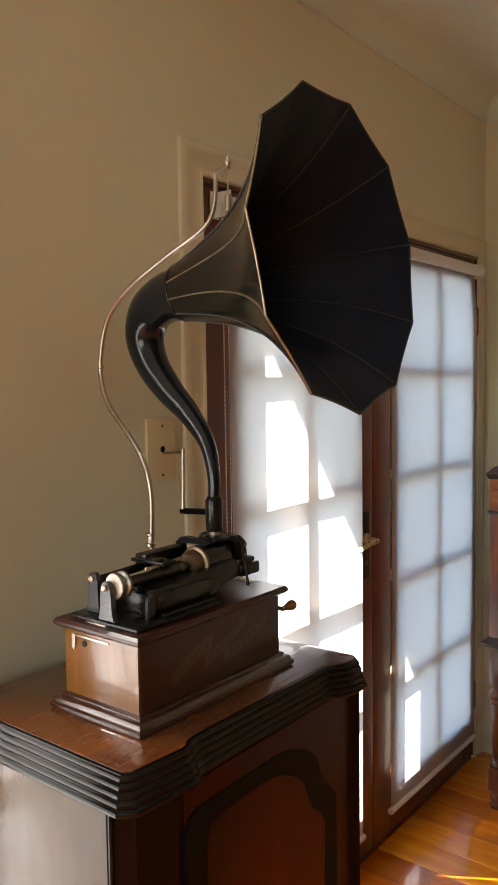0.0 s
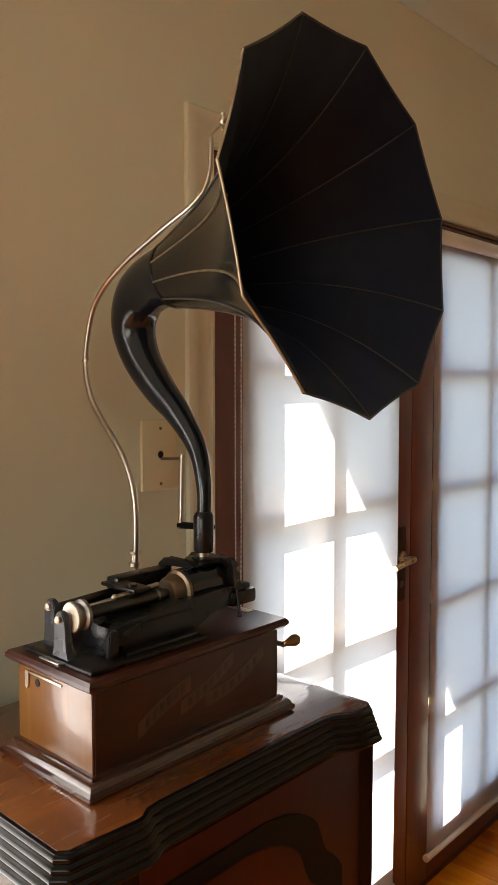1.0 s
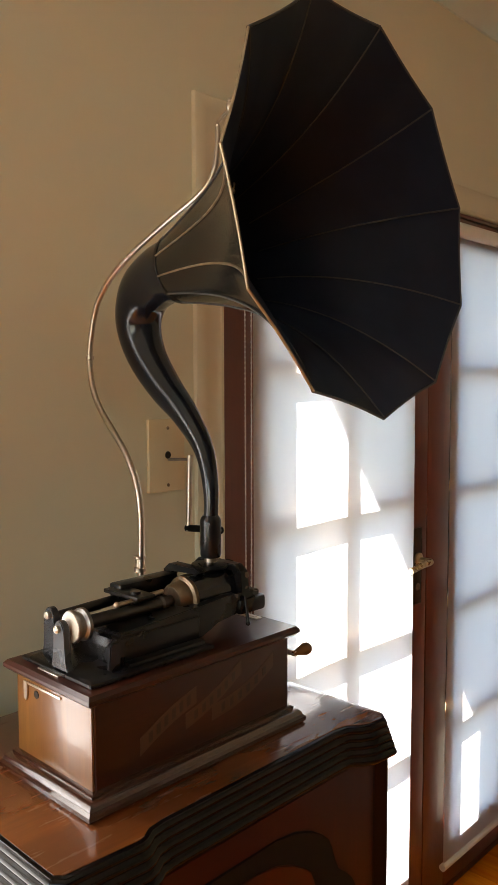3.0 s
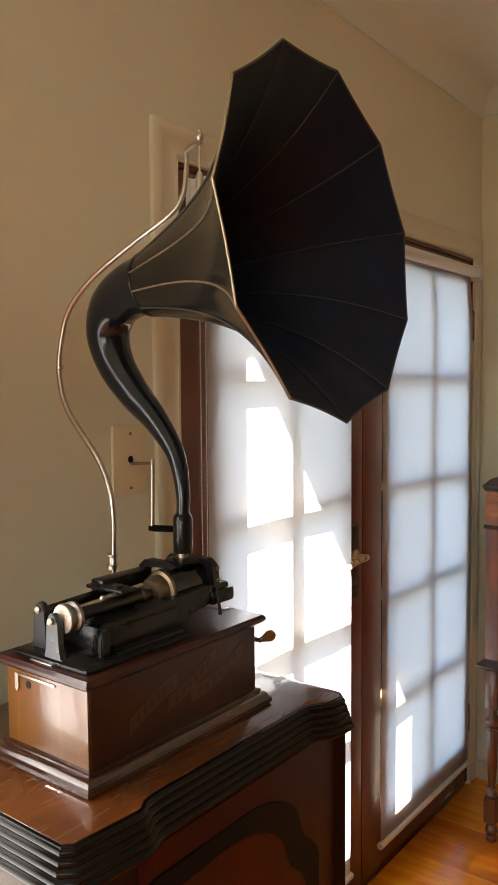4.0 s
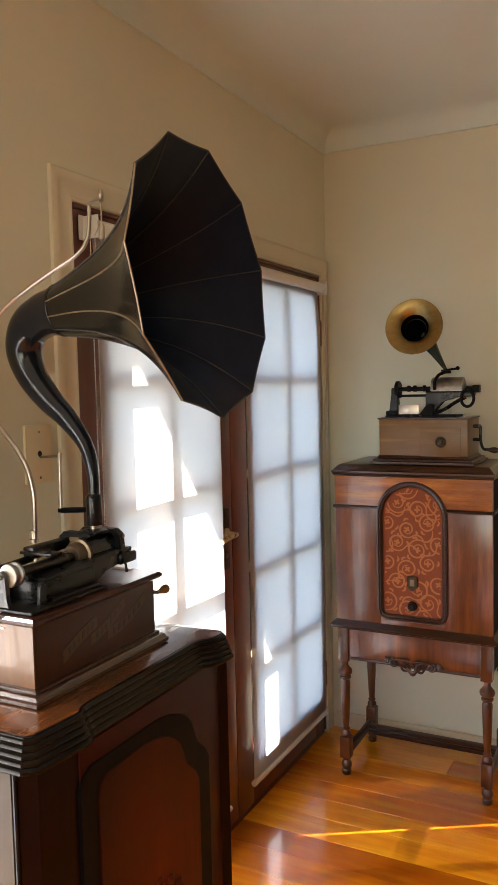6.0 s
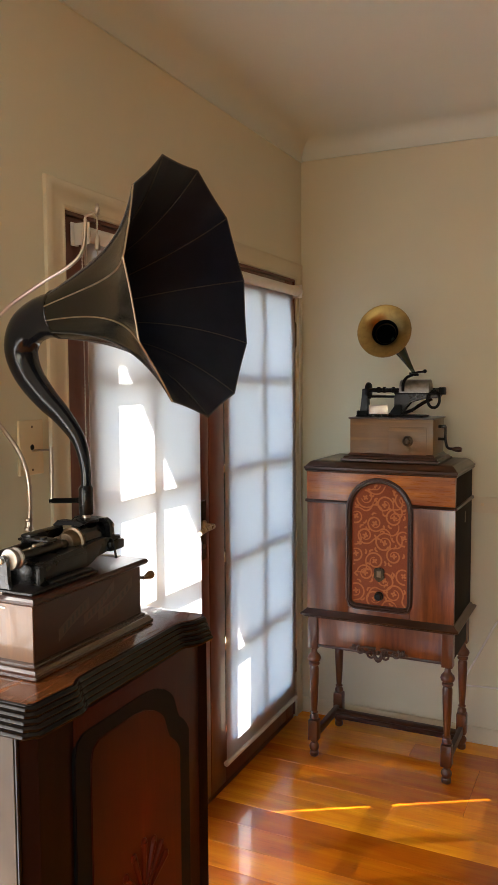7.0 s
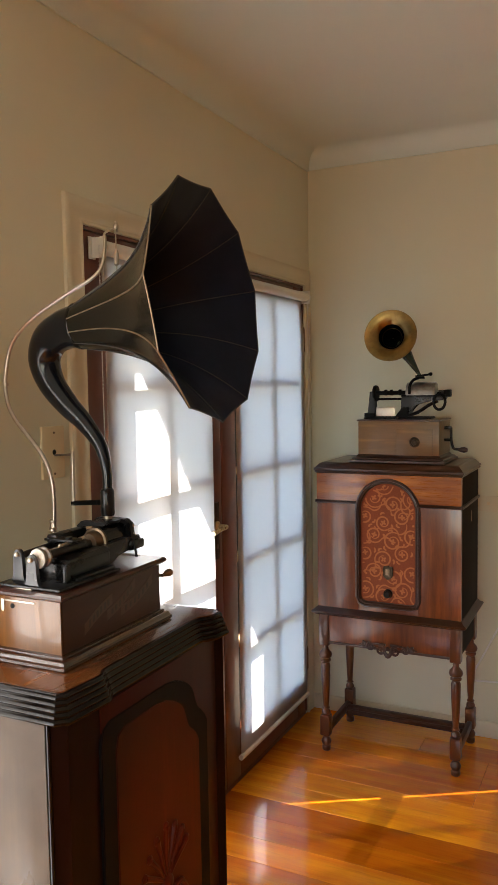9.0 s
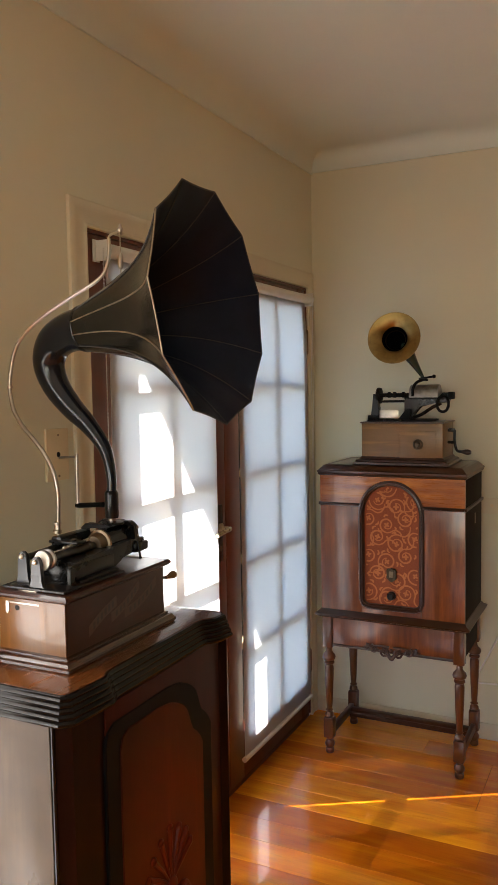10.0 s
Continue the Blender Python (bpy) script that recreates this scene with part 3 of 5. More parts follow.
def chest():
    d = thing("chest", "tall dark walnut chest with moulded top and panelled front", "cabinet", (-1.02, 1.03, 0))
    inv = Matrix.Translation((1.02, -1.03, 0))

    def put(n, b, m, lab="", to=None):
        bmesh.ops.transform(b, matrix=inv, verts=b.verts)
        return part(n, b, m, to or d, lab)
    ridge = [(-0.017, CT), (-0.012, CT - 0.001)]
    for k in range(5):
        out, z = -0.0105 + 0.0036 * k, CT - 0.003 - 0.0108 * k
        ridge += [(out - 0.0012, z + 0.0008), (out + 0.0010, z - 0.0010), (out + 0.0020, z - 0.0035), (out + 0.0022, z - 0.0060), (out + 0.0010, z - 0.0088)]
    ridge += [(0.002, CT - 0.058), (-0.014, CT - 0.059)]
    put("moulded_edge", moulded(CHEST, ridge), EBONY, "blackened ridged moulding round the top")
    put("top", moulded(CHEST, [(-0.017, CT - 0.02), (-0.017, CT + 0.0008), (-0.0175, CT + 0.001)]), CHEST_TOP, "polished walnut top with worn varnish")
    body = [(-1.245, 0.716), (-0.824, 0.716), (-0.796, 0.740), (-0.792, 1.318), (-0.778, 1.334), (-0.788, 1.350), (-1.245, 1.350)]
    put("body", moulded(body, [(0, 0.10), (0, CT - 0.055)]), CHEST_BODY, "walnut carcase in a dark shaded tone")
    put("side_panel", box(-1.240, -0.829, 0.7135, 0.7165, 0.110, CT - 0.060, 0.001), CHEST_SIDE, "glossy walnut side panel in a lighter lit tone")
    put("plinth", moulded(body, [(0.012, 0.0), (0.012, 0.085), (0.006, 0.10), (0.0, 0.104)]), EBONY, "blackened plinth")
    put("corner_bead", rod((-0.823, 0.7165, 0.104), (-0.823, 0.7165, CT - 0.058), 0.0045, 10), EBONY)
    fx = -0.797

    def shoulder(g, z1):
        w, c = 0.216 - g, 1.048
        r = [(w, z1 - 0.155), (w - 0.010, z1 - 0.138), (w - 0.026, z1 - 0.123), (w - 0.048, z1 - 0.108), (w - 0.056, z1 - 0.092), (w - 0.060, z1 - 0.070), (w - 0.068, z1 - 0.052), (w - 0.085, z1 - 0.036), (w - 0.110, z1 - 0.020), (w - 0.145, z1 - 0.006), (w - 0.190, z1)]
        pts = [(c - w, 0.16 + g), (c + w, 0.16 + g)] + [(c + y, z) for y, z in r]
        return pts + [(c - w + 0.030, z1), (c - w + 0.008, z1 - 0.012), (c - w, z1 - 0.040)]
    # leaves the left stile in the darker carcase tone
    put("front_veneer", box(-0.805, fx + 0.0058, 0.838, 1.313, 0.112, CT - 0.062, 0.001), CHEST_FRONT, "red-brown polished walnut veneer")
    put("panel_moulding", prism(shoulder(0.0, 0.945), fx - 0.004, fx + 0.0088, "x", 0.002), MATT_BLACK, "blackened shouldered moulding")
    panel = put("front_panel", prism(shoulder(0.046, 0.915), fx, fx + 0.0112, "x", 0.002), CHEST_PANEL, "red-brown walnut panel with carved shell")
    # carved shell: fanned lobes with beaded rims
    cy, cz = 1.056, 0.485
    for k in range(-3, 4):
        b = bmesh.new()
        a = radians(90 + 19 * k)
        ln = 0.135 - 0.008 * abs(k)
        tip = (cy + ln * math.cos(a) * 0.95, cz + ln * math.sin(a))
        pts = [(fx + 0.0115, cy + u * (tip[0] - cy) + 0.006 * math.sin(3.1 * u) * k / 3, cz + u * (tip[1] - cz)) for u in (0.1, 0.35, 0.6, 0.85, 1.0)]
        tube(glide(pts, 4), [0.003 + 0.0055 * (i / 16) ** 0.8 for i in range(17)], 8, bm=b)
        ball((fx + 0.0125, tip[0], tip[1]), 0.0105, (0.45, 1, 1), bm=b)
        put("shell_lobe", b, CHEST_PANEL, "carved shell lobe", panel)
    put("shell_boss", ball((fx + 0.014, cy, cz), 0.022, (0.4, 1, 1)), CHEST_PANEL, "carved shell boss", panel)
    for sg in (-1, 1):
        b = tube(glide([(fx + 0.014, cy + sg * (0.03 + 0.10 * u), cz - 0.03 - 0.09 * u + 0.03 * math.sin(5 * u)) for u in (0, 0.25, 0.5, 0.75, 1)], 4), 0.008, 8)
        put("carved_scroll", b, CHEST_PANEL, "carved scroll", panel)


chest()

# ---- the large cylinder phonograph ----
CX0, CX1, CY0, CY1 = -1.056, -0.878, 0.830, 1.202
LID = 1.206


def rect(x0, x1, y0, y1):
    return [(x0, y0), (x1, y0), (x1, y1), (x0, y1)]


def phonograph():
    d = thing("phonograph", "antique cylinder phonograph in oak case on chest top", "phonograph", (-0.967, 1.016, CT + 0.001))
    inv = Matrix.Translation((0.967, -1.016, -CT - 0.001))

    def put(n, b, m, lab="", to=None):
        bmesh.ops.transform(b, matrix=inv, verts=b.verts)
        return part(n, b, m, to or d, lab)
    z0 = CT + 0.001
    put("base_moulding", moulded(rect(CX0, CX1, CY0, CY1), [(0.008, z0 + 0.003), (0.016, z0), (0.020, z0 + 0.004), (0.020, z0 + 0.010), (0.016, z0 + 0.013), (0.015, z0 + 0.017),
        (0.011, z0 + 0.021), (0.006, z0 + 0.023), (0.006, z0 + 0.026), (0.0, z0 + 0.029)]), CASE_MOULD, "stepped oak base moulding")
    case = put("case", box(CX0, CX1, CY0 + 0.004, CY1, z0 + 0.026, LID - 0.016, 0.004, 3), CASE_WOOD, "oak case side with shaded tone and faded gilt transfer")
    put("case_end", box(CX0 + 0.001, CX1 - 0.001, CY0, CY0 + 0.0035, z0 + 0.027, LID - 0.017, 0.001), CASE_END, "polished oak end panel in a lit orange-brown tone")
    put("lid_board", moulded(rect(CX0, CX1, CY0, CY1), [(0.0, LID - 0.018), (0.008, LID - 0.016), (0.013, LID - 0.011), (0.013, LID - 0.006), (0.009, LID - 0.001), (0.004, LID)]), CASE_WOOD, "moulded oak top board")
    # faded transfer: three ribbons with worn lettering left as bars
    def ribbon(y0, za, y1, zb, h, wave):
        pts = []
        n = 10
        for i in range(n + 1):
            u = i / n
            pts.append((y0 + (y1 - y0) * u, za + (zb - za) * u + wave * math.sin(math.pi * u)))
        return pts, [(y, z + h) for y, z in reversed(pts)]
    for (y0, za, y1, zb, h, w) in ((0.905, 1.098, 1.005, 1.140, 0.024, 0.004), (0.985, 1.108, 1.095, 1.158, 0.022, -0.006), (1.035, 1.105, 1.165, 1.150, 0.022, -0.010)):
        lo, hi = ribbon(y0, za, y1, zb, h, w)
        put("transfer_ribbon", prism(lo + hi, CX1, CX1 + 0.0006, "x"), FADED, "faded gilt ribbon transfer", case)
        b = bmesh.new()
        for k in range(6):
            u = 0.14 + k * 0.135
            y, z = y0 + (y1 - y0) * u, za + (zb - za) * u + w * math.sin(math.pi * u)
            prism([(y, z + 0.005), (y + 0.007, z + 0.008), (y + 0.007, z + h - 0.002), (y, z + h - 0.005)], CX1 + 0.0006, CX1 + 0.0010, "x", bm=b)
        put("worn_lettering", b, FADED_DARK, "worn dark lettering", case)
    # lid catch on the end, key slot
    b = box(-1.030, -0.945, CY0 - 0.0022, CY0 - 0.0002, 1.1775, 1.181, 0.0008)
    prism([(-1.034, 1.181), (-1.026, 1.181), (-1.026, 1.160), (-1.030, 1.154), (-1.034, 1.158)], CY0 - 0.0026, CY0 - 0.0004, "y", bm=b)
    put("catch", b, NICKEL, "nickel lid catch")
    put("keyhole", rod((-1.005, CY0 - 0.001, 1.168), (-1.005, CY0 + 0.0005, 1.168), 0.0055), DARK_GAP, "dark key slot")
    for a, c in ((0.8285, -0.975), (1.188, -0.958)):
        b = box(c - 0.024, c + 0.024, a, a + 0.014, LID, LID + 0.002, 0.0008)
        box(c - 0.016, c + 0.016, a + 0.004, a + 0.010, LID + 0.002, LID + 0.0028, bm=b)
        put("clip", b, NICKEL, "nickel clip plate")
    # winding crank at the far end
    b = rod((-0.93, CY1, 1.150), (-0.93, CY1 + 0.020, 1.150), 0.006)
    tube(glide([(-0.93, CY1 + 0.020, 1.150), (-0.915, CY1 + 0.022, 1.152), (-0.880, CY1 + 0.022, 1.154)], 4), 0.0045, bm=b)
    crank = put("crank", b, NICKEL, "nickel winding crank")
    put("crank_knob", lathe([(0.004, 0), (0.005, 0.008), (0.008, 0.018), (0.0105, 0.026), (0.0095, 0.033), (0.005, 0.038)], along((-0.884, CY1 + 0.018, 1.154), (-0.878, CY1 + 0.065, 1.158)), 18), SMALL_OAK, "turned wooden crank knob", crank)
    # --- the works ---
    ax, az = -0.951, 1.268
    b = moulded(rect(-1.040, -0.886, 0.836, 1.040), [(0.0, LID), (0.004, LID + 0.002), (0.004, LID + 0.006), (-0.002, LID + 0.009)])
    put("bedplate", b, BLACK, "black japanned iron bedplate")
    b = box(-1.012, -0.905, 0.890, 1.040, LID + 0.008, LID + 0.046, 0.004)
    low = [(1.035, LID + 0.010), (1.052, LID + 0.013), (1.064, LID + 0.022), (1.076, LID + 0.028), (1.165, LID + 0.036), (1.168, LID + 0.060), (1.10, LID + 0.062), (0.90, LID + 0.050), (0.894, LID + 0.040)]
    prism(low, -1.004, -0.908, "x", 0.002, b)
    put("frame_casting", b, BLACK, "black japanned iron frame casting")
    put("front_rail", box(-0.906, -0.890, 0.900, 1.034, LID + 0.008, LID + 0.014, 0.002), BLACK)
    b = prism([(0.874, LID + 0.008), (0.892, LID + 0.008), (0.892, LID + 0.044), (0.880, LID + 0.045), (0.876, LID + 0.041)], -0.908, -0.899, "x", 0.0015)
    put("guard_post", b, BLACK, "black iron guard post")
    for x, y, zt in ((-0.955, 0.839, az), (-1.008, 0.858, az + 0.004)):
        prof = [(-0.020, LID + 0.008), (0.020, LID + 0.008), (0.0125, LID + 0.022), (0.0115, zt - 0.004)]
        prof += [(0.0115 * math.cos(radians(a)), zt - 0.002 + 0.013 * math.sin(radians(a))) for a in range(15, 180, 15)]
        prof += [(-0.0115, zt - 0.004), (-0.0125, LID + 0.022)]
        up = put("bearing_upright", prism([(x + q, z) for q, z in prof], y - 0.005, y + 0.005, "y", 0.0015), IRON_GREY, "worn grey iron bearing upright")
        put("bearing_screw", lathe([(0.0055, 0), (0.0055, 0.004), (0.003, 0.006)], along((x, y - 0.005, zt), (x, -2, zt)), 14), NICKEL, "nickel bearing screw", up)
    pul = put("pulley", lathe([(0.004, 0.0), (0.021, 0.0), (0.022, 0.002), (0.022, 0.005), (0.018, 0.008), (0.018, 0.013), (0.022, 0.016), (0.022, 0.021), (0.010, 0.023)], along((ax, 0.850, az), (ax, 2, az)), 32), STEEL, "worn steel belt pulley")
    put("pulley_face", lathe([(0.0065, -0.0015), (0.020, -0.001), (0.020, 0.001)], along((ax, 0.850, az), (ax, 2, az)), 32), IVORY, "pale worn pulley face", pul)
    put("feed_shaft", lathe([(0.009, 0), (0.009, 0.004), (0.0095, 0.006), (0.0095, 0.125), (0.012, 0.128), (0.012, 0.136), (0.009, 0.138), (0.009, 0.15)], along((ax, 0.875, az), (ax, 2, az)), 20), DARK_STEEL, "threaded dark steel feed shaft")
    put("feed_collar", lathe([(0.010, 0), (0.0205, 0.001), (0.0245, 0.006), (0.0265, 0.021), (0.0318, 0.023), (0.0322, 0.026), (0.0318, 0.029), (0.010, 0.031)], along((ax, 1.022, az), (ax, 2, az)), 32), BRONZE, "tarnished brass mandrel collar")
    put("mandrel", lathe([(0.0275, 0), (0.0290, 0.002), (0.0300, 0.095), (0.022, 0.100)], along((ax, 1.053, az), (ax, 2, az)), 32), PIPE, "black wax cylinder on its mandrel")
    put("back_rod", rod((-1.010, 0.862, az - 0.002), (-1.010, 1.150, az + 0.010), 0.0075), DARK_STEEL, "dark steel back rod")
    b = box(-1.024, -0.996, 0.965, 1.075, az + 0.004, az + 0.026, 0.005)
    box(-1.020, -0.940, 0.952, 0.985, az + 0.014, az + 0.020, 0.002, bm=b)
    rod((-0.962, 0.966, az + 0.006), (-0.962, 0.966, az + 0.024), 0.008, bm=b)
    put("carriage_arm", b, BLACK, "black carriage arm")
    b = rod((-0.955, 0.93, az + 0.012), (-0.955, 1.01, az + 0.016), 0.0035)
    ball((-0.955, 0.928, az + 0.012), 0.005, bm=b)
    put("lift_lever", b, NICKEL, "nickel lift lever")
    # reproducer carrier: bridge, round plate, side screws
    b = prism([(-1.018, az + 0.006), (-1.018, az + 0.030), (-1.006, az + 0.040), (-0.945, az + 0.040), (-0.938, az + 0.036), (-0.942, az + 0.033), (-1.002, az + 0.032), (-1.010, az + 0.026), (-1.010, az + 0.006)], 1.066, 1.085, "y", 0.0015)
    prism([(-1.018, az - 0.010), (-1.018, az + 0.030), (-1.006, az + 0.040), (-0.925, az + 0.040), (-0.912, az + 0.030), (-0.906, az - 0.022), (-0.916, az - 0.022), (-0.924, az + 0.026), (-0.930, az + 0.032), (-1.002, az + 0.032), (-1.010, az + 0.026), (-1.010, az - 0.010)], 1.128, 1.146, "y", 0.0015, b)
    car = put("carrier_arm", b, BLACK, "black iron carrier bridge")
    put("carrier_plate", lathe([(0.010, 0.0), (0.028, 0.0), (0.030, 0.003), (0.028, 0.006), (0.014, 0.008)], Matrix.Translation((-0.963, 1.112, az + 0.033)), 32), BLACK, "round black carrier plate")
    for y, z in ((1.148, az + 0.024), (1.146, az + 0.004)):
        put("adjusting_screw", lathe([(0.003, 0), (0.0045, 0.002), (0.0045, 0.004), (0.003, 0.005)], along((-0.914, y - 0.006, z), (-0.80, y, z)), 14), BRONZE, "dark adjusting screw", car)
    b = rod((-0.905, 1.132, az - 0.006), (-0.893, 1.126, az - 0.044), 0.0026)
    ball((-0.893, 1.126, az - 0.045), 0.0036, bm=b)
    put("speed_lever", b, BLACK, "black speed lever")
    put("end_block", box(-0.985, -0.902, 1.120, 1.176, az - 0.034, az - 0.010, 0.006), BLACK, "black end casting")
    put("worm_wheel", lathe([(0.006, 0), (0.029, 0), (0.031, 0.002), (0.029, 0.006), (0.006, 0.008)], along((-0.960, 1.152, az + 0.008), (-0.960, 2, az + 0.008)), 28), BLACK, "black gear cover disc")
    # nickel spigot for the horn
    put("spigot", lathe([(0.010, 0), (0.010, 0.020), (0.012, 0.022)], Matrix.Translation((-0.966, 1.118, az + 0.038)), 18), NICKEL, "nickel horn spigot")
    return d


phonograph()


def big_horn():
    d = thing("phonograph_horn", "black eleven-sided flower horn with gilt seams on swan neck", "horn", (-0.966, 1.118, 1.316))
    inv = Matrix.Translation((0.966, -1.118, -1.316))

    def put(n, b, m, lab="", to=None):
        bmesh.ops.transform(b, matrix=inv, verts=b.verts)
        return part(n, b, m, to or d, lab)
    put("sleeve", lathe([(0.0150, 0), (0.0165, 0.004), (0.0165, 0.058), (0.0150, 0.062), (0.012, 0.066)], Matrix.Translation((-0.966, 1.118, 1.316)), 24), BLACK, "dark rubber sleeve")
    mouth, neck = Vector((-0.692, 1.139, 1.808)), Vector((-1.030, 1.117, 1.768))
    face = Vector((0.9954, 0.0316, 0.0903)).normalized()
    line = [(-0.966, 1.118, 1.368, 0.0110), (-0.968, 1.121, 1.420, 0.0122), (-0.988, 1.126, 1.481, 0.0158), (-1.035, 1.129, 1.536, 0.0220), (-1.086, 1.130, 1.580, 0.0282),
            (-1.131, 1.128, 1.634, 0.0335), (-1.149, 1.126, 1.690, 0.0388), (-1.126, 1.122, 1.737, 0.0440), (-1.078, 1.119, 1.761, 0.0480), (-1.030, 1.117, 1.768, 0.0525)]
    g = glide(line, 6)
    put("swan_neck", tube([q[:3] for q in g], [float(q[3]) for q in g], 32), PIPE, "glossy black swan neck pipe")
    put("neck_ring", lathe([(0.0535, -0.004), (0.056, -0.003), (0.0565, 0.0), (0.056, 0.003), (0.0535, 0.004)], along(neck, neck + face), 44), HORN_OUT, "raised seam ring")
    # eleven petals: curved outward flare, flat across
    up = (Vector((0, 0, 1)) - face * face.z).normalized()
    side = up.cross(face).normalized()
    n, R, R0 = 11, 0.270, 0.054
    first = 104.3

    def spine_at(s):
        return neck.lerp(mouth, s) + Vector((0, 0, 0.008 * math.sin(math.pi * s)))

    def ray_at(k, s, r, inset=0.0):
        a = radians(first - 360 / n * k + 7 * (1 - s) ** 2)
        c = spine_at(s)
        return c + (r - inset) * (up * math.sin(a) + side * -math.cos(a))

    def flare(s):
        return R0 + (R - R0) * (0.455 * s + 0.545 * s ** 3.2)
    S = [i / 22 for i in range(23)]

    def skin(off):
        b = bmesh.new()
        cols = []
        sub = 4
        for k in range(n):
            for j in range(sub):
                col = []
                for s in S:
                    u = j / sub
                    r = flare(s) - off
                    p = ray_at(k, s, r).lerp(ray_at(k + 1, s, r), u)
                    # petals belly out near the neck, where the horn is round
                    c = spine_at(s)
                    round_r = r / max(1e-6, (p - c).length)
                    w = (1 - s) ** 1.5
                    p = c + (p - c) * (1 + (round_r - 1) * w)
                    p = p - (p - c) * (0.012 * math.sin(math.pi * u) * s ** 4)
                    col.append(b.verts.new(p))
                cols.append(col)
        for i, c in enumerate(cols):
            e = cols[(i + 1) % len(cols)]
            for a in range(len(S) - 1):
                b.faces.new((c[a], e[a], e[a + 1], c[a + 1]))
        return b
    put("horn_outside", skin(0.0), HORN_OUT, "black enamel horn with brown sheen")
    put("horn_lining", skin(0.0022), HORN_IN, "matt black horn lining")
    for k in range(n):
        pts = [ray_at(k, s, flare(s) + 0.0004) for s in S]
        # gilt on two near-side seams and three rim edges, dull grey on the rest
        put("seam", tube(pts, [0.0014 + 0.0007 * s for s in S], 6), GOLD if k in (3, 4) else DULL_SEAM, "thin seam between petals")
        pts = [ray_at(k, s, flare(s) - 0.0030) for s in S[6:]]
        put("inner_seam", tube(pts, [0.0007 + 0.0006 * s for s in S[6:]], 6), DULL_SEAM, "dull seam inside the horn")
        rim = [mouth + (ray_at(k, 1, R).lerp(ray_at(k + 1, 1, R), j / 8) - mouth) * (1 - 0.012 * math.sin(math.pi * j / 8)) for j in range(9)]
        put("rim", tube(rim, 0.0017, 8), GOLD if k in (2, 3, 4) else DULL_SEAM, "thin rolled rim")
    # hook ring on the horn's back
    b = tube([(-0.922 + 0.009 * math.cos(a), 1.120, 1.878 + 0.009 * math.sin(a)) for a in (radians(v) for v in range(0, 361, 30))], 0.0015, 6)
    lathe([(0.008, -0.004), (0.008, 0.0), (0.004, 0.003)], Matrix.Translation((-0.922, 1.120, 1.871)), 12, b)
    put("hanging_eye", b, NICKEL, "nickel hanging eye")


big_horn()


def crane():
    d = thing("horn_crane", "bent nickel crane rod holding up the horn", "horn crane", (-1.106, 1.092, CT + 0.001))
    inv = Matrix.Translation((1.106, -1.092, -CT - 0.001))

    def put(n, b, m, lab="", to=None):
        bmesh.ops.transform(b, matrix=inv, verts=b.verts)
        return part(n, b, m, to or d, lab)
    put("foot", lathe([(0.016, 0), (0.016, 0.004), (0.008, 0.007), (0.0065, 0.012)], Matrix.Translation((-1.106, 1.092, CT + 0.001)), 20), NICKEL)
    g = glide([(-1.106, 1.092, CT + 0.006), (-1.108, 1.092, 1.25), (-1.106, 1.090, 1.385), (-1.140, 1.092, 1.462), (-1.224, 1.094, 1.550), (-1.249, 1.096, 1.610), (-1.248, 1.098, 1.667), (-1.228, 1.103, 1.735), (-1.172, 1.112, 1.790),
               (-1.080, 1.124, 1.842), (-1.000, 1.134, 1.882), (-0.976, 1.140, 1.914), (-0.970, 1.142, 1.955), (-0.970, 1.142, 1.978)], 7)
    put("crane_rod", tube(g, [0.0058 - 0.0016 * i / len(g) for i in range(len(g))], 12), NICKEL, "worn nickel rod")
    put("collar", lathe([(0.007, 0), (0.0105, 0.002), (0.0105, 0.008), (0.008, 0.010), (0.008, 0.022), (0.010, 0.024), (0.010, 0.028), (0.006, 0.030)], Matrix.Translation((-1.111, 1.092, 1.272)), 20), NICKEL, "nickel collar")
    put("rod_joint", lathe([(0.0050, 0), (0.0072, 0.001), (0.0072, 0.007), (0.0050, 0.008)], Matrix.Translation((-1.2495, 1.0965, 1.628)), 16), NICKEL, "small nickel rod joint")
    put("hook_arm", tube(glide([(-0.970, 1.142, 1.976), (-0.967, 1.140, 1.983), (-0.945, 1.130, 1.986), (-0.922, 1.120, 1.986)], 4), 0.0028, 8), NICKEL)
    b = ball((-0.920, 1.119, 1.990), 0.0065, (1, 1, 1.2))
    ball((-0.920, 1.119, 1.999), 0.0038, bm=b)
    rod((-0.924, 1.121, 1.980), (-0.916, 1.117, 1.980), 0.0035, bm=b)
    put("finial", b, NICKEL, "small nickel finial")
    put("hanger", tube([(-0.922, 1.120, 1.984), (-0.922, 1.120, 1.93), (-0.922, 1.120, 1.888)], 0.0015, 6), NICKEL, "thin hanging wire")
    put("turnbuckle", lathe([(0.0035, -0.008), (0.0062, 0.0), (0.0062, 0.024), (0.003, 0.027)], along((-0.922, 1.120, 1.928), (-0.922, 1.120, 1.89)), 16), NICKEL)


crane()


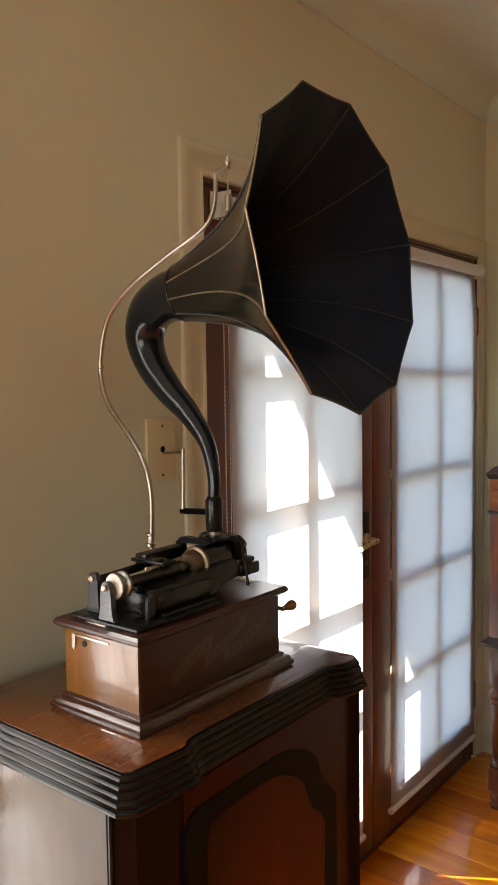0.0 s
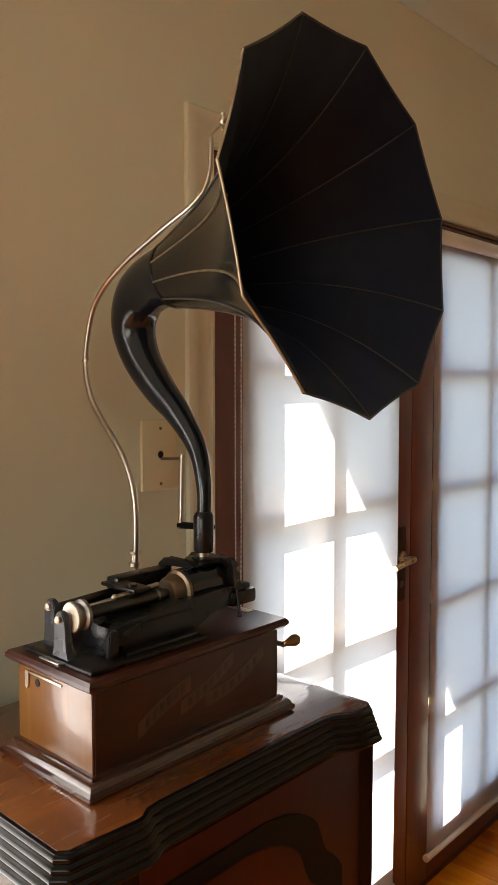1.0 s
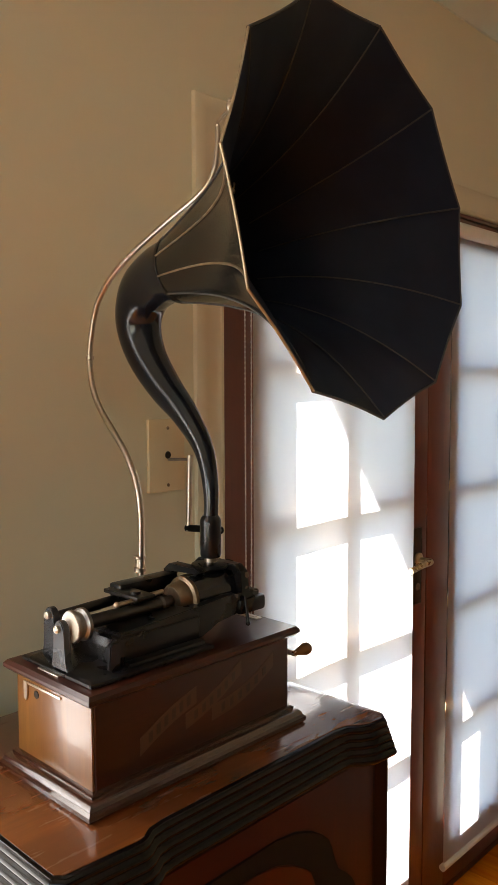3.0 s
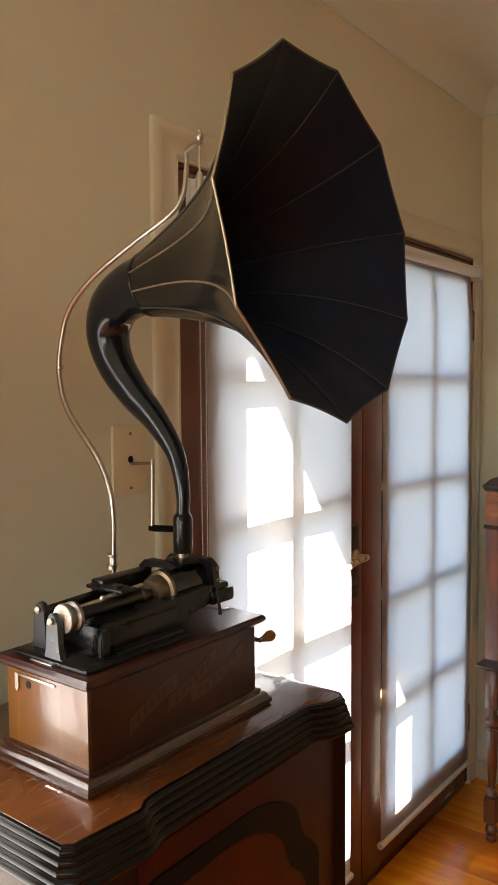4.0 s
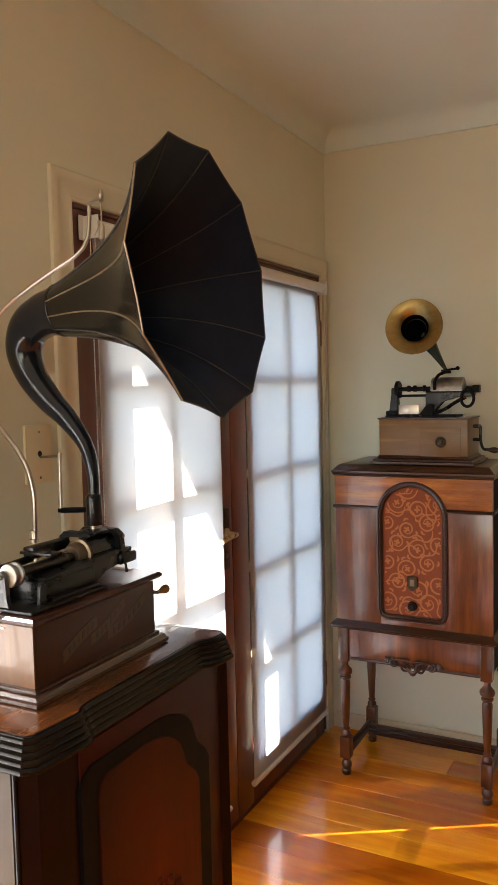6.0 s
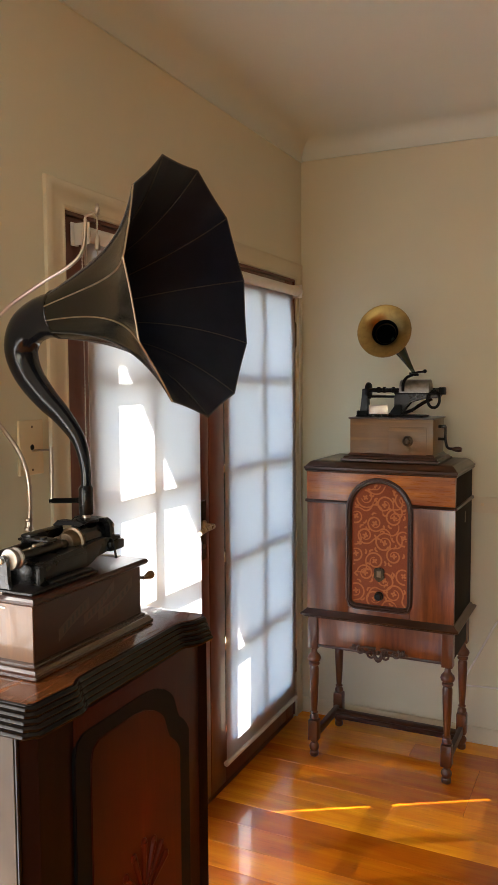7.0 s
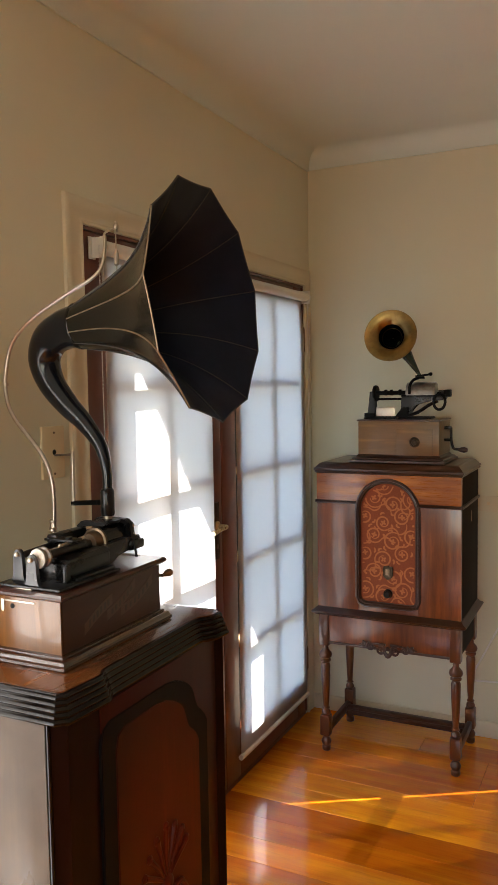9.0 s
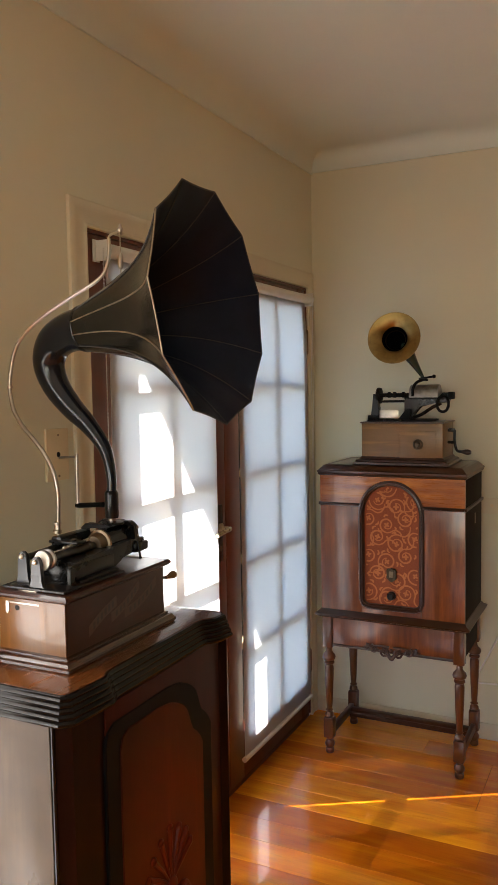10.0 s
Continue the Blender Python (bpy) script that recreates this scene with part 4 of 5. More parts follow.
def wall_bracket():
    d = thing("wall_plate", "yellowed plastic wall plate with nickel winder handle", "wall plate", (WX, 1.279, 1.447))
    inv = Matrix.Translation((-WX, -1.279, -1.447))

    def put(n, b, m, lab="", to=None):
        bmesh.ops.transform(b, matrix=inv, verts=b.verts)
        return part(n, b, m, to or d, lab)
    put("plate", box(WX, WX + 0.009, 1.234, 1.325, 1.375, 1.518, 0.003), PLATE, "yellowed plastic cover plate")
    for z in (1.388, 1.500):
        put("screw", lathe([(0.0035, 0), (0.003, 0.0015)], along((WX + 0.009, 1.281, z), (0, 1.281, z)), 10), BRONZE, "dark screw head")
    put("hole", lathe([(0.0075, 0), (0.0065, 0.0012)], along((WX + 0.009, 1.281, 1.447), (0, 1.281, 1.447)), 16), DARK_GAP, "dark hole in the plate")
    put("stub_rod", rod((WX + 0.006, 1.283, 1.438), (-1.200, 1.286, 1.442), 0.0030), STEEL, "thin steel rod")
    put("drop_rod", rod((-1.200, 1.286, 1.450), (-1.193, 1.275, 1.306), 0.0054), NICKEL, "nickel drop rod")
    grip = rod((-1.198, 1.275, 1.311), (-1.118, 1.281, 1.316), 0.0068)
    ball((-1.114, 1.2815, 1.3163), 0.0078, bm=grip)
    put("winder_handle", grip, MATT_BLACK, "black winder handle")


wall_bracket()

# ---- the radio cabinet on legs ----
RX0, RX1, RY0, RY1 = -1.064, -0.450, 2.757, 3.130


def radio():
    d = thing("radio_cabinet", "walnut console radio on turned legs with arched cloth grille", "radio", ((RX0 + RX1) / 2, (RY0 + RY1) / 2, 0))
    cx, cy = (RX0 + RX1) / 2, (RY0 + RY1) / 2
    inv = Matrix.Translation((-cx, -cy, 0))

    def put(n, b, m, lab="", to=None):
        bmesh.ops.transform(b, matrix=inv, verts=b.verts)
        return part(n, b, m, to or d, lab)
    foot = rect(RX0, RX1, RY0, RY1)
    mx = cx + 0.004
    # front with an arched opening: left, right, bottom, and arch top as real boards round the hole
    aw, az0, az1 = 0.128, 0.684, 1.212
    ac = az1 - aw

    def arch(w, z0, top, corner=0.03):
        c = top - w
        pts = [(mx - w + corner, z0), (mx + w - corner, z0), (mx + w - corner * 0.3, z0 + corner * 0.3), (mx + w, z0 + corner)]
        pts += [(mx + w * math.cos(radians(a)), c + w * math.sin(radians(a))) for a in range(0, 181, 9)]
        pts += [(mx - w, z0 + corner), (mx - w + corner * 0.3, z0 + corner * 0.3)]
        return pts
    zb, zt, zf = 0.653, 1.238, 1.116
    put("body", box(RX0, RX1, RY0 + 0.020, RY1, zb, zt, 0.002), RADIO_SIDE, "walnut veneered cabinet sides in a shaded tone")
    # lower front boards
    lw = mx - aw
    rw = mx + aw
    put("front_board", box(RX0, lw, RY0, RY0 + 0.020, zb, zf, 0.0015), RADIO_WOOD, "walnut veneer front")
    put("front_board", box(rw, RX1, RY0, RY0 + 0.020, zb, zf, 0.0015), RADIO_WOOD, "dark-edged walnut veneer front")
    put("front_board", box(lw, rw, RY0, RY0 + 0.020, zb, az0 + 0.0005, 0.0015), RADIO_WOOD)
    # frieze with the arch cut through it
    c = az1 - aw
    a0 = math.degrees(math.asin((zf - c) / aw))
    for s in (-1, 1):
        arc = [(mx + s * aw * math.cos(radians(a)), c + aw * math.sin(radians(a))) for a in np.linspace(a0, 90, 14)]
        xo = RX1 if s > 0 else RX0
        pts = arc + [(mx, zt), (xo, zt), (xo, zf)]
        put("frieze", prism(pts, RY0 - 0.003, RY0 + 0.019, "y"), RADIO_BURL, "figured burl walnut frieze")
    fr = arch(aw + 0.002, az0, az1 + 0.002)
    loops = []
    nn = len(fr)
    for out, y in ((-0.012, RY0 + 0.016), (-0.012, RY0 - 0.002), (-0.007, RY0 - 0.006), (-0.002, RY0 - 0.005), (0.001, RY0 - 0.010), (0.007, RY0 - 0.010), (0.010, RY0 - 0.004), (0.010, RY0 + 0.004)):
        loop = []
        for i in range(nn):
            p, q, r = (Vector(fr[(i + k) % nn]) for k in (-1, 0, 1))
            t1 = (r - p).normalized()
            nrm = Vector((t1.y, -t1.x))
            loop.append((q.x + nrm.x * out, y, q.y + nrm.y * out))
        loops.append(loop)
    put("grille_frame", rings(loops, True, False), RADIO_DARK, "rounded dark walnut arch moulding")
    cloth = put("grille_cloth", prism(arch(aw - 0.004, az0 + 0.004, az1 - 0.004), RY0 + 0.012, RY0 + 0.016, "y"), CLOTH, "red-brown cloth with woven gold scrolls")
    # woven scrolls: curling ribbons that lie on the cloth
    b = bmesh.new()
    yy = RY0 + 0.0112
    rnd = random.Random(5)

    def inside(x, z):
        if z < az0 + 0.012 or abs(x - mx) > aw - 0.016:
            return False
        return z < ac or (x - mx) ** 2 + (z - ac) ** 2 < (aw - 0.018) ** 2

    level = [0]

    def strip(pts, w):
        level[0] += 1
        yq = yy - 0.000016 * level[0]
        pts = [Vector((p[0], p[1])) for p in pts]
        vs = []
        for i, p in enumerate(pts):
            tn = (pts[min(i + 1, len(pts) - 1)] - pts[max(0, i - 1)]).normalized()
            nr = Vector((-tn.y, tn.x)) * w * (0.55 + 0.45 * math.sin(math.pi * min(1, 0.15 + i / len(pts))))
            vs.append((p + nr, p - nr) if inside(p.x, p.y) else None)
        vs = [(b.verts.new((a.x, yq, a.y)), b.verts.new((c_.x, yq, c_.y))) if v else None for v in vs for a, c_ in [v or (Vector((0, 0)), Vector((0, 0)))]]
        for a, c_ in zip(vs, vs[1:]):
            if a and c_:
                b.faces.new((a[0], c_[0], c_[1], a[1]))
    for row in range(7):
        for col in (-1, 0, 1):
            x0 = mx + col * 0.080 + (0.020 if row % 2 else -0.020)
            z0 = az0 + 0.040 + row * 0.078 + 0.026 * (col % 2)
            turn = 1 if (row + col) % 2 else -1
            r0 = 0.034 + 0.009 * rnd.random()
            ph = rnd.random() * 6.28
            strip([(x0 + r0 * (1 - 0.62 * u / 44) * math.cos(ph + turn * 0.19 * u), z0 + r0 * (1 - 0.62 * u / 44) * math.sin(ph + turn * 0.19 * u)) for u in range(45)], 0.0036)
            # stem that runs on to the next scroll
            ex, ez = x0 + r0 * math.cos(ph), z0 + r0 * math.sin(ph)
            strip([(ex + 0.0040 * u * math.cos(ph - turn * (1.4 - 0.09 * u)), ez + 0.0040 * u * math.sin(ph - turn * (1.4 - 0.09 * u))) for u in range(15)], 0.0034)
            # lobed flower in the eye of the scroll
            for k in range(4):
                a = ph + k * 1.57
                strip([(x0 + (0.001 + 0.0022 * u) * math.cos(a + 0.08 * u), z0 + (0.001 + 0.0022 * u) * math.sin(a + 0.08 * u)) for u in range(6)], 0.0042)
            # leaves on the outside
            for k in range(3):
                a = ph + 2.1 * k + 0.6
                ex, ez = x0 + r0 * math.cos(a), z0 + r0 * math.sin(a)
                strip([(ex + 0.0030 * u * math.cos(a + turn * 0.24 * u), ez + 0.0030 * u * math.sin(a + turn * 0.24 * u)) for u in range(7)], 0.0042)
    put("scroll_pattern", b, CLOTH_GOLD, "gold woven scrolls", cloth)
    # dial escutcheon and knob
    b = prism([(mx + x, 0.828 + z) for x, z in ((-0.016, -0.022), (0, -0.034), (0.016, -0.022), (0.022, -0.012), (0.018, 0.0), (0.022, 0.012), (0.018, 0.024), (0.006, 0.022), (0, 0.028), (-0.006, 0.022), (-0.018, 0.024), (-0.022, 0.012), (-0.018, 0.0), (-0.022, -0.012))], RY0 + 0.002, RY0 + 0.011, "y", 0.0015)
    dial = put("dial_escutcheon", b, DARK_BRONZE, "dark bronze dial escutcheon")
    put("dial_window", box(mx - 0.009, mx + 0.009, RY0 - 0.0005, RY0 + 0.002, 0.816, 0.842, 0.001), BRONZE, "small clouded dial window", dial)
    put("knob", lathe([(0.018, 0), (0.019, 0.006), (0.016, 0.010), (0.015, 0.024), (0.011, 0.028)], along((mx, RY0 + 0.011, 0.737), (mx, 0, 0.737)), 24), BLACK, "round dark tuning knob")
    # mid rail and top
    for s, x0, x1 in ((-1, RX0, mx - math.sqrt(aw ** 2 - (zf - c) ** 2) - 0.010), (1, mx + math.sqrt(aw ** 2 - (zf - c) ** 2) + 0.010, RX1)):
        b = prism([(RY0 - 0.003, zf - 0.007), (RY0 - 0.009, zf - 0.004), (RY0 - 0.010, zf + 0.001), (RY0 - 0.006, zf + 0.005), (RY0 - 0.003, zf + 0.007), (RY0 + 0.004, zf + 0.007), (RY0 + 0.004, zf - 0.007)], x0, x1, "x")
        put("string_moulding", b, RADIO_DARK, "thin dark string moulding")
    for x in (RX0 - 0.004, RX1 + 0.004):
        put("string_moulding", box(x - 0.005, x + 0.005, RY0 - 0.003, RY1, zf - 0.006, zf + 0.006, 0.003), RADIO_DARK)
    put("top_moulding", moulded(foot, [(0.0, zt - 0.002), (0.004, zt + 0.002), (0.009, zt + 0.007), (0.007, zt + 0.011), (0.011, zt + 0.014), (0.011, zt + 0.021), (0.004, zt + 0.025), (0.002, zt + 0.029), (-0.010, zt + 0.041), (-0.020, zt + 0.046), (-0.024, zt + 0.047)]), RADIO_DARK, "dark walnut bevelled top")
    put("waist_moulding", moulded(foot, [(0.0, zb + 0.002), (0.005, zb - 0.001), (0.009, zb - 0.008), (0.019, zb - 0.013), (0.024, zb - 0.018), (0.022, zb - 0.025), (0.012, zb - 0.029), (0.009, zb - 0.034), (0.0, zb - 0.036)]), RADIO_DARK, "dark walnut ogee waist moulding")
    # stand: apron, legs, stretchers
    ah, al = 0.618, 0.491
    for x0, x1 in ((RX0 + 0.002, RX0 + 0.046), (RX1 - 0.046, RX1 - 0.002)):
        for y0, y1 in ((RY0, RY0 + 0.044), (RY1 - 0.044, RY1)):
            leg = put("leg", box(x0, x1, y0, y1, al - 0.012, ah, 0.003), RADIO_LEG, "turned walnut leg")
            lx, ly = (x0 + x1) / 2, (y0 + y1) / 2
            prof = [(0.013, al - 0.012), (0.011, al - 0.018), (0.013, al - 0.024), (0.013, al - 0.032), (0.017, al - 0.038), (0.026, al - 0.048), (0.029, al - 0.058), (0.026, al - 0.068), (0.018, al - 0.074),
                    (0.023, al - 0.080), (0.023, al - 0.086), (0.016, al - 0.092), (0.020, al - 0.104), (0.019, al - 0.16), (0.015, al - 0.25), (0.012, al - 0.292), (0.017, al - 0.298), (0.012, al - 0.304), (0.018, al - 0.312), (0.020, al - 0.322), (0.014, al - 0.330)]
            put("turning", lathe([(r, z) for r, z in reversed(prof)], Matrix.Translation((lx, ly, 0)), 22), RADIO_LEG, "vase-turned shaft", leg)
            put("foot_block", box(lx - 0.022, lx + 0.022, ly - 0.022, ly + 0.022, 0.070, al - 0.330, 0.006), RADIO_LEG, "square stretcher block", leg)
            put("foot", lathe([(0.016, 0.0), (0.019, 0.004), (0.019, 0.018), (0.015, 0.023), (0.021, 0.034), (0.022, 0.044), (0.017, 0.054), (0.012, 0.060), (0.017, 0.068), (0.016, 0.072)], Matrix.Translation((lx, ly, 0)), 22), RADIO_LEG, "turned foot", leg)
    put("apron", box(RX0 + 0.046, RX1 - 0.046, RY0 + 0.008, RY0 + 0.026, al + 0.004, ah, 0.002), RADIO_WOOD, "walnut apron")
    put("apron", box(RX0 + 0.046, RX1 - 0.046, RY1 - 0.026, RY1 - 0.008, al + 0.004, ah, 0.002), RADIO_WOOD)
    put("apron", box(RX0 + 0.008, RX0 + 0.026, RY0 + 0.044, RY1 - 0.044, al + 0.004, ah, 0.002), RADIO_WOOD)
    # right apron in the shaded side tone, the others in front veneer
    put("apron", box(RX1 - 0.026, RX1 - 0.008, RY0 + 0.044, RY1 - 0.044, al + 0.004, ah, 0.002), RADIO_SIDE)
    put("apron_bead", box(RX0 + 0.046, RX1 - 0.046, RY0 + 0.003, RY0 + 0.012, al - 0.002, al + 0.008, 0.003), RADIO_DARK)
    for x in (RX0 + 0.024, RX1 - 0.024):
        put("stretcher", box(x - 0.011, x + 0.011, RY0 + 0.044, RY1 - 0.044, 0.072, 0.108, 0.006), RADIO_DARK, "dark walnut stretcher")
    put("stretcher", moulded(rect(RX0 + 0.035, RX1 - 0.035, RY1 - 0.100, RY1 - 0.070), [(0, 0.066), (0.003, 0.072), (0.003, 0.082), (-0.002, 0.087), (0.002, 0.092), (0.002, 0.102), (-0.006, 0.106)]), RADIO_DARK, "dark walnut stretcher")
    # carved scroll drop on the apron
    b = bmesh.new()
    oy, oz = RY0 + 0.000, al + 0.014
    for s in (-1, 1):
        for (sx, sz, r, turns, flip) in ((0.032, -0.012, 0.021, 1.5, 1), (0.074, -0.001, 0.017, 1.4, -1), (0.106, 0.005, 0.010, 1.2, 1)):
            pts = [(mx + s * (sx + r * (1 - 0.75 * u) * math.cos(flip * turns * 6.28 * u + 1.2)), oy - 0.004 * u, oz + sz + r * (1 - 0.75 * u) * math.sin(flip * turns * 6.28 * u + 1.2)) for u in np.linspace(0, 1, 22)]
            tube(pts, [0.0060 * (1 - 0.45 * i / 21) for i in range(22)], 8, bm=b)
            ball((mx + s * sx, oy - 0.003, oz + sz), 0.005, bm=b, seg=8)
        tube(glide([(mx + s * 0.01, oy, oz + 0.012), (mx + s * 0.045, oy - 0.002, oz + 0.014), (mx + s * 0.085, oy, oz + 0.008), (mx + s * 0.125, oy, oz + 0.002)], 5), [0.006 - 0.004 * i / 15 for i in range(16)], 8, bm=b)
        for k in range(3):
            ball((mx + s * (0.044 + 0.016 * k), oy - 0.001, oz - 0.010 + 0.005 * k), 0.008 - 0.0012 * k, (1.3, 0.5, 0.8), bm=b, seg=8)
    for k in range(5):
        a = radians(-90 + 30 * (k - 2))
        ball((mx + 0.013 * math.cos(a), oy - 0.002, oz - 0.014 + 0.020 * math.sin(a)), 0.009, (0.8, 0.6, 1.3), bm=b, seg=8)
    ball((mx, oy - 0.004, oz - 0.002), 0.009, (1, 0.7, 1), bm=b, seg=10)
    put("carved_ornament", b, RADIO_DARK, "carved scroll and shell ornament")
    # small keyhole on the side
    put("keyhole_plate", box(RX1, RX1 + 0.002, 2.965, 2.977, 1.030, 1.075, 0.0008), BRONZE, "dark keyhole plate")


radio()
RTOP = 1.285


def small_phonograph():
    d = thing("small_phonograph", "small golden oak cylinder phonograph standing on radio cabinet", "phonograph", (-0.722, 2.905, RTOP))
    inv = Matrix.Translation((0.722, -2.905, -RTOP))

    def put(n, b, m, lab="", to=None):
        bmesh.ops.transform(b, matrix=inv, verts=b.verts)
        return part(n, b, m, to or d, lab)
    x0, x1, y0, y1, zt = -0.893, -0.549, 2.805, 3.010, 1.466
    put("base_moulding", moulded(rect(x0, x1, y0, y1), [(0.024, RTOP), (0.030, RTOP + 0.003), (0.030, RTOP + 0.011), (0.022, RTOP + 0.014), (0.020, RTOP + 0.020), (0.006, RTOP + 0.025), (0.004, RTOP + 0.030), (0, RTOP + 0.034)]), RADIO_DARK, "dark stepped base moulding")
    case = put("case", box(x0, x1, y0, y1, RTOP + 0.028, zt - 0.006, 0.003), SMALL_OAK, "pale golden oak case")
    put("top_board", moulded(rect(x0, x1, y0, y1), [(0.002, zt - 0.007), (0.005, zt - 0.005), (0.005, zt - 0.001), (0.002, zt)]), RADIO_DARK, "thin dark top board")
    put("drawer_front", box(-0.728, -0.576, y0 - 0.002, y0, RTOP + 0.032, zt - 0.038, 0.0008), SMALL_OAK, "square inset oak panel", case)
    b = lathe([(0.021, 0.0), (0.022, 0.003), (0.017, 0.005), (0.014, 0.003), (0.010, 0.004), (0.009, 0.009), (0.004, 0.011)], along((-0.650, y0 - 0.002, 1.373), (-0.650, 0, 1.373)), 28)
    put("rosette", b, DARK_BRONZE, "round bronze rosette knob", case)
    # crank at the side
    b = rod((x1, 2.90, 1.378), (x1 + 0.028, 2.90, 1.378), 0.006)
    tube(glide([(x1 + 0.028, 2.90, 1.430), (x1 + 0.030, 2.895, 1.378), (x1 + 0.040, 2.89, 1.345), (x1 + 0.062, 2.885, 1.340)], 5), 0.0055, bm=b)
    box(x1 + 0.001, x1 + 0.030, 2.892, 2.908, 1.422, 1.436, 0.003, bm=b)
    crank = put("crank", b, BLACK, "black iron crank")
    put("crank_knob", lathe([(0.006, 0), (0.010, 0.012), (0.012, 0.026), (0.008, 0.038)], along((x1 + 0.060, 2.885, 1.340), (x1 + 0.110, 2.880, 1.338)), 16), RADIO_DARK, "turned dark crank knob", crank)
    # works
    ax, az, ay = 0, 1.568, 2.900
    put("bedplate", box(-0.880, -0.600, 2.840, 2.965, zt, zt + 0.008, 0.003), MATT_BLACK, "black iron bedplate")
    b = prism([(-0.876, zt + 0.008), (-0.836, zt + 0.008), (-0.838, zt + 0.05), (-0.842, az + 0.01), (-0.862, az + 0.016), (-0.868, zt + 0.05)], ay - 0.030, ay + 0.006, "y", 0.003)
    put("bearing_upright", b, BLACK, "black iron upright")
    put("flywheel", lathe([(0.006, 0), (0.034, 0.0), (0.036, 0.004), (0.034, 0.014), (0.006, 0.016)], along((-0.850, ay, az + 0.006), (0, ay, az + 0.006)), 28), MATT_BLACK, "black pulley wheel")
    b = prism([(-0.724, zt + 0.008), (-0.692, zt + 0.008), (-0.684, zt + 0.040), (-0.662, zt + 0.064), (-0.600, zt + 0.076), (-0.545, zt + 0.078), (-0.536, az - 0.010), (-0.545, az - 0.002), (-0.716, az - 0.002), (-0.724, az - 0.012)], ay - 0.036, ay + 0.020, "y", 0.004)
    tube(glide([(-0.690, ay - 0.030, zt + 0.014), (-0.650, ay - 0.030, zt + 0.030), (-0.610, ay - 0.030, zt + 0.056), (-0.570, ay - 0.028, zt + 0.076)], 5), 0.007, 8, bm=b)
    put("frame_casting", b, BLACK, "black iron frame casting")
    put("frame_lip", box(-0.722, -0.535, ay - 0.042, ay - 0.036, az - 0.008, az, 0.002), MATT_BLACK)
    put("back_rod", rod((-0.84, ay + 0.03, az + 0.010), (-0.53, ay + 0.03, az + 0.010), 0.007), MATT_BLACK)
    b = rod((-0.84, ay - 0.020, az + 0.008), (-0.70, ay - 0.020, az + 0.008), 0.0085)
    for x in (-0.800, -0.776, -0.738):
        lathe([(0.006, 0), (0.0125, 0.002), (0.0125, 0.012), (0.006, 0.014)], along((x, ay - 0.020, az + 0.010), (0, ay - 0.020, az + 0.010)), 16, b)
    put("feed_shaft", b, MATT_BLACK, "black feed shaft with collars")
    put("lower_rod", rod((-0.84, ay - 0.010, az - 0.018), (-0.71, ay - 0.010, az - 0.018), 0.005), MATT_BLACK)
    b = box(-0.880, -0.834, ay - 0.052, ay - 0.034, zt + 0.006, zt + 0.026, 0.004)
    put("front_lug", b, MATT_BLACK, "black iron mounting lug")
    b = prism([(-0.752, zt + 0.008), (-0.690, zt + 0.008), (-0.690, zt + 0.052), (-0.716, zt + 0.050), (-0.730, zt + 0.024)], ay - 0.054, ay - 0.037, "y", 0.003)
    put("front_lug", b, MATT_BLACK, "black iron mounting lug")
    put("maker_plate", box(-0.828, -0.746, ay - 0.050, ay - 0.046, zt + 0.012, zt + 0.050, 0.002), NICKEL, "bright nickel name plate")
    for x in (-0.800, -0.770, -0.735):
        put("foot_screw", lathe([(0.010, 0), (0.010, 0.006), (0.006, 0.012)], Matrix.Translation((x, ay - 0.055, zt)), 12), BLACK)
    # half-round cover over the mandrel
    pts = [(ay - 0.015 + 0.040 * math.cos(radians(a)), az - 0.002 + 0.054 * math.sin(radians(a))) for a in range(0, 181, 15)]
    put("mandrel_cover", prism(pts, -0.700, -0.578, "x", 0.002), STEEL, "grey half-round metal cover")
    b = tube(glide([(-0.682, ay - 0.058, az + 0.004), (-0.680, ay - 0.060, az + 0.036), (-0.668, ay - 0.052, az + 0.060), (-0.650, ay - 0.030, az + 0.070)], 6), 0.006)
    rod((-0.665, ay - 0.020, az + 0.076), (-0.605, ay - 0.020, az + 0.084), 0.0045, bm=b)
    ball((-0.602, ay - 0.020, az + 0.085), 0.008, bm=b, seg=10)
    lathe([(0.018, 0), (0.018, 0.008), (0.010, 0.012)], Matrix.Translation((-0.645, ay - 0.020, az + 0.066)), bm=b)
    put("reproducer_arm", b, MATT_BLACK, "curved black reproducer arm")
    b = tube([(-0.560 + 0.024 * math.cos(a), ay - 0.046, az - 0.030 + 0.032 * math.sin(a)) for a in (radians(v) for v in range(0, 361, 20))], 0.006, 8)
    rod((-0.560, ay - 0.046, az + 0.000), (-0.560, ay + 0.01, az + 0.004), 0.012, bm=b)
    box(-0.545, -0.520, ay - 0.03, ay + 0.01, az - 0.010, az + 0.020, 0.004, bm=b)
    put("drive_loop", b, MATT_BLACK, "black iron loop handle")
    # horn: green cone with a brass bell, on the reproducer
    h = thing("small_horn", "small brass-belled horn with dark green cone", "horn", (-0.648, 2.880, 1.652))
    hin = Matrix.Translation((0.648, -2.880, -1.652))
    c, tip = Vector((-0.742, 2.772, 1.813)), Vector((-0.648, 2.884, 1.648))
    w = (c - tip).normalized()
    facing = Vector((0.09, -0.95, 0.20)).normalized()

    def puth(n, b, m, lab=""):
        bmesh.ops.transform(b, matrix=hin, verts=b.verts)
        return part(n, b, m, h, lab)
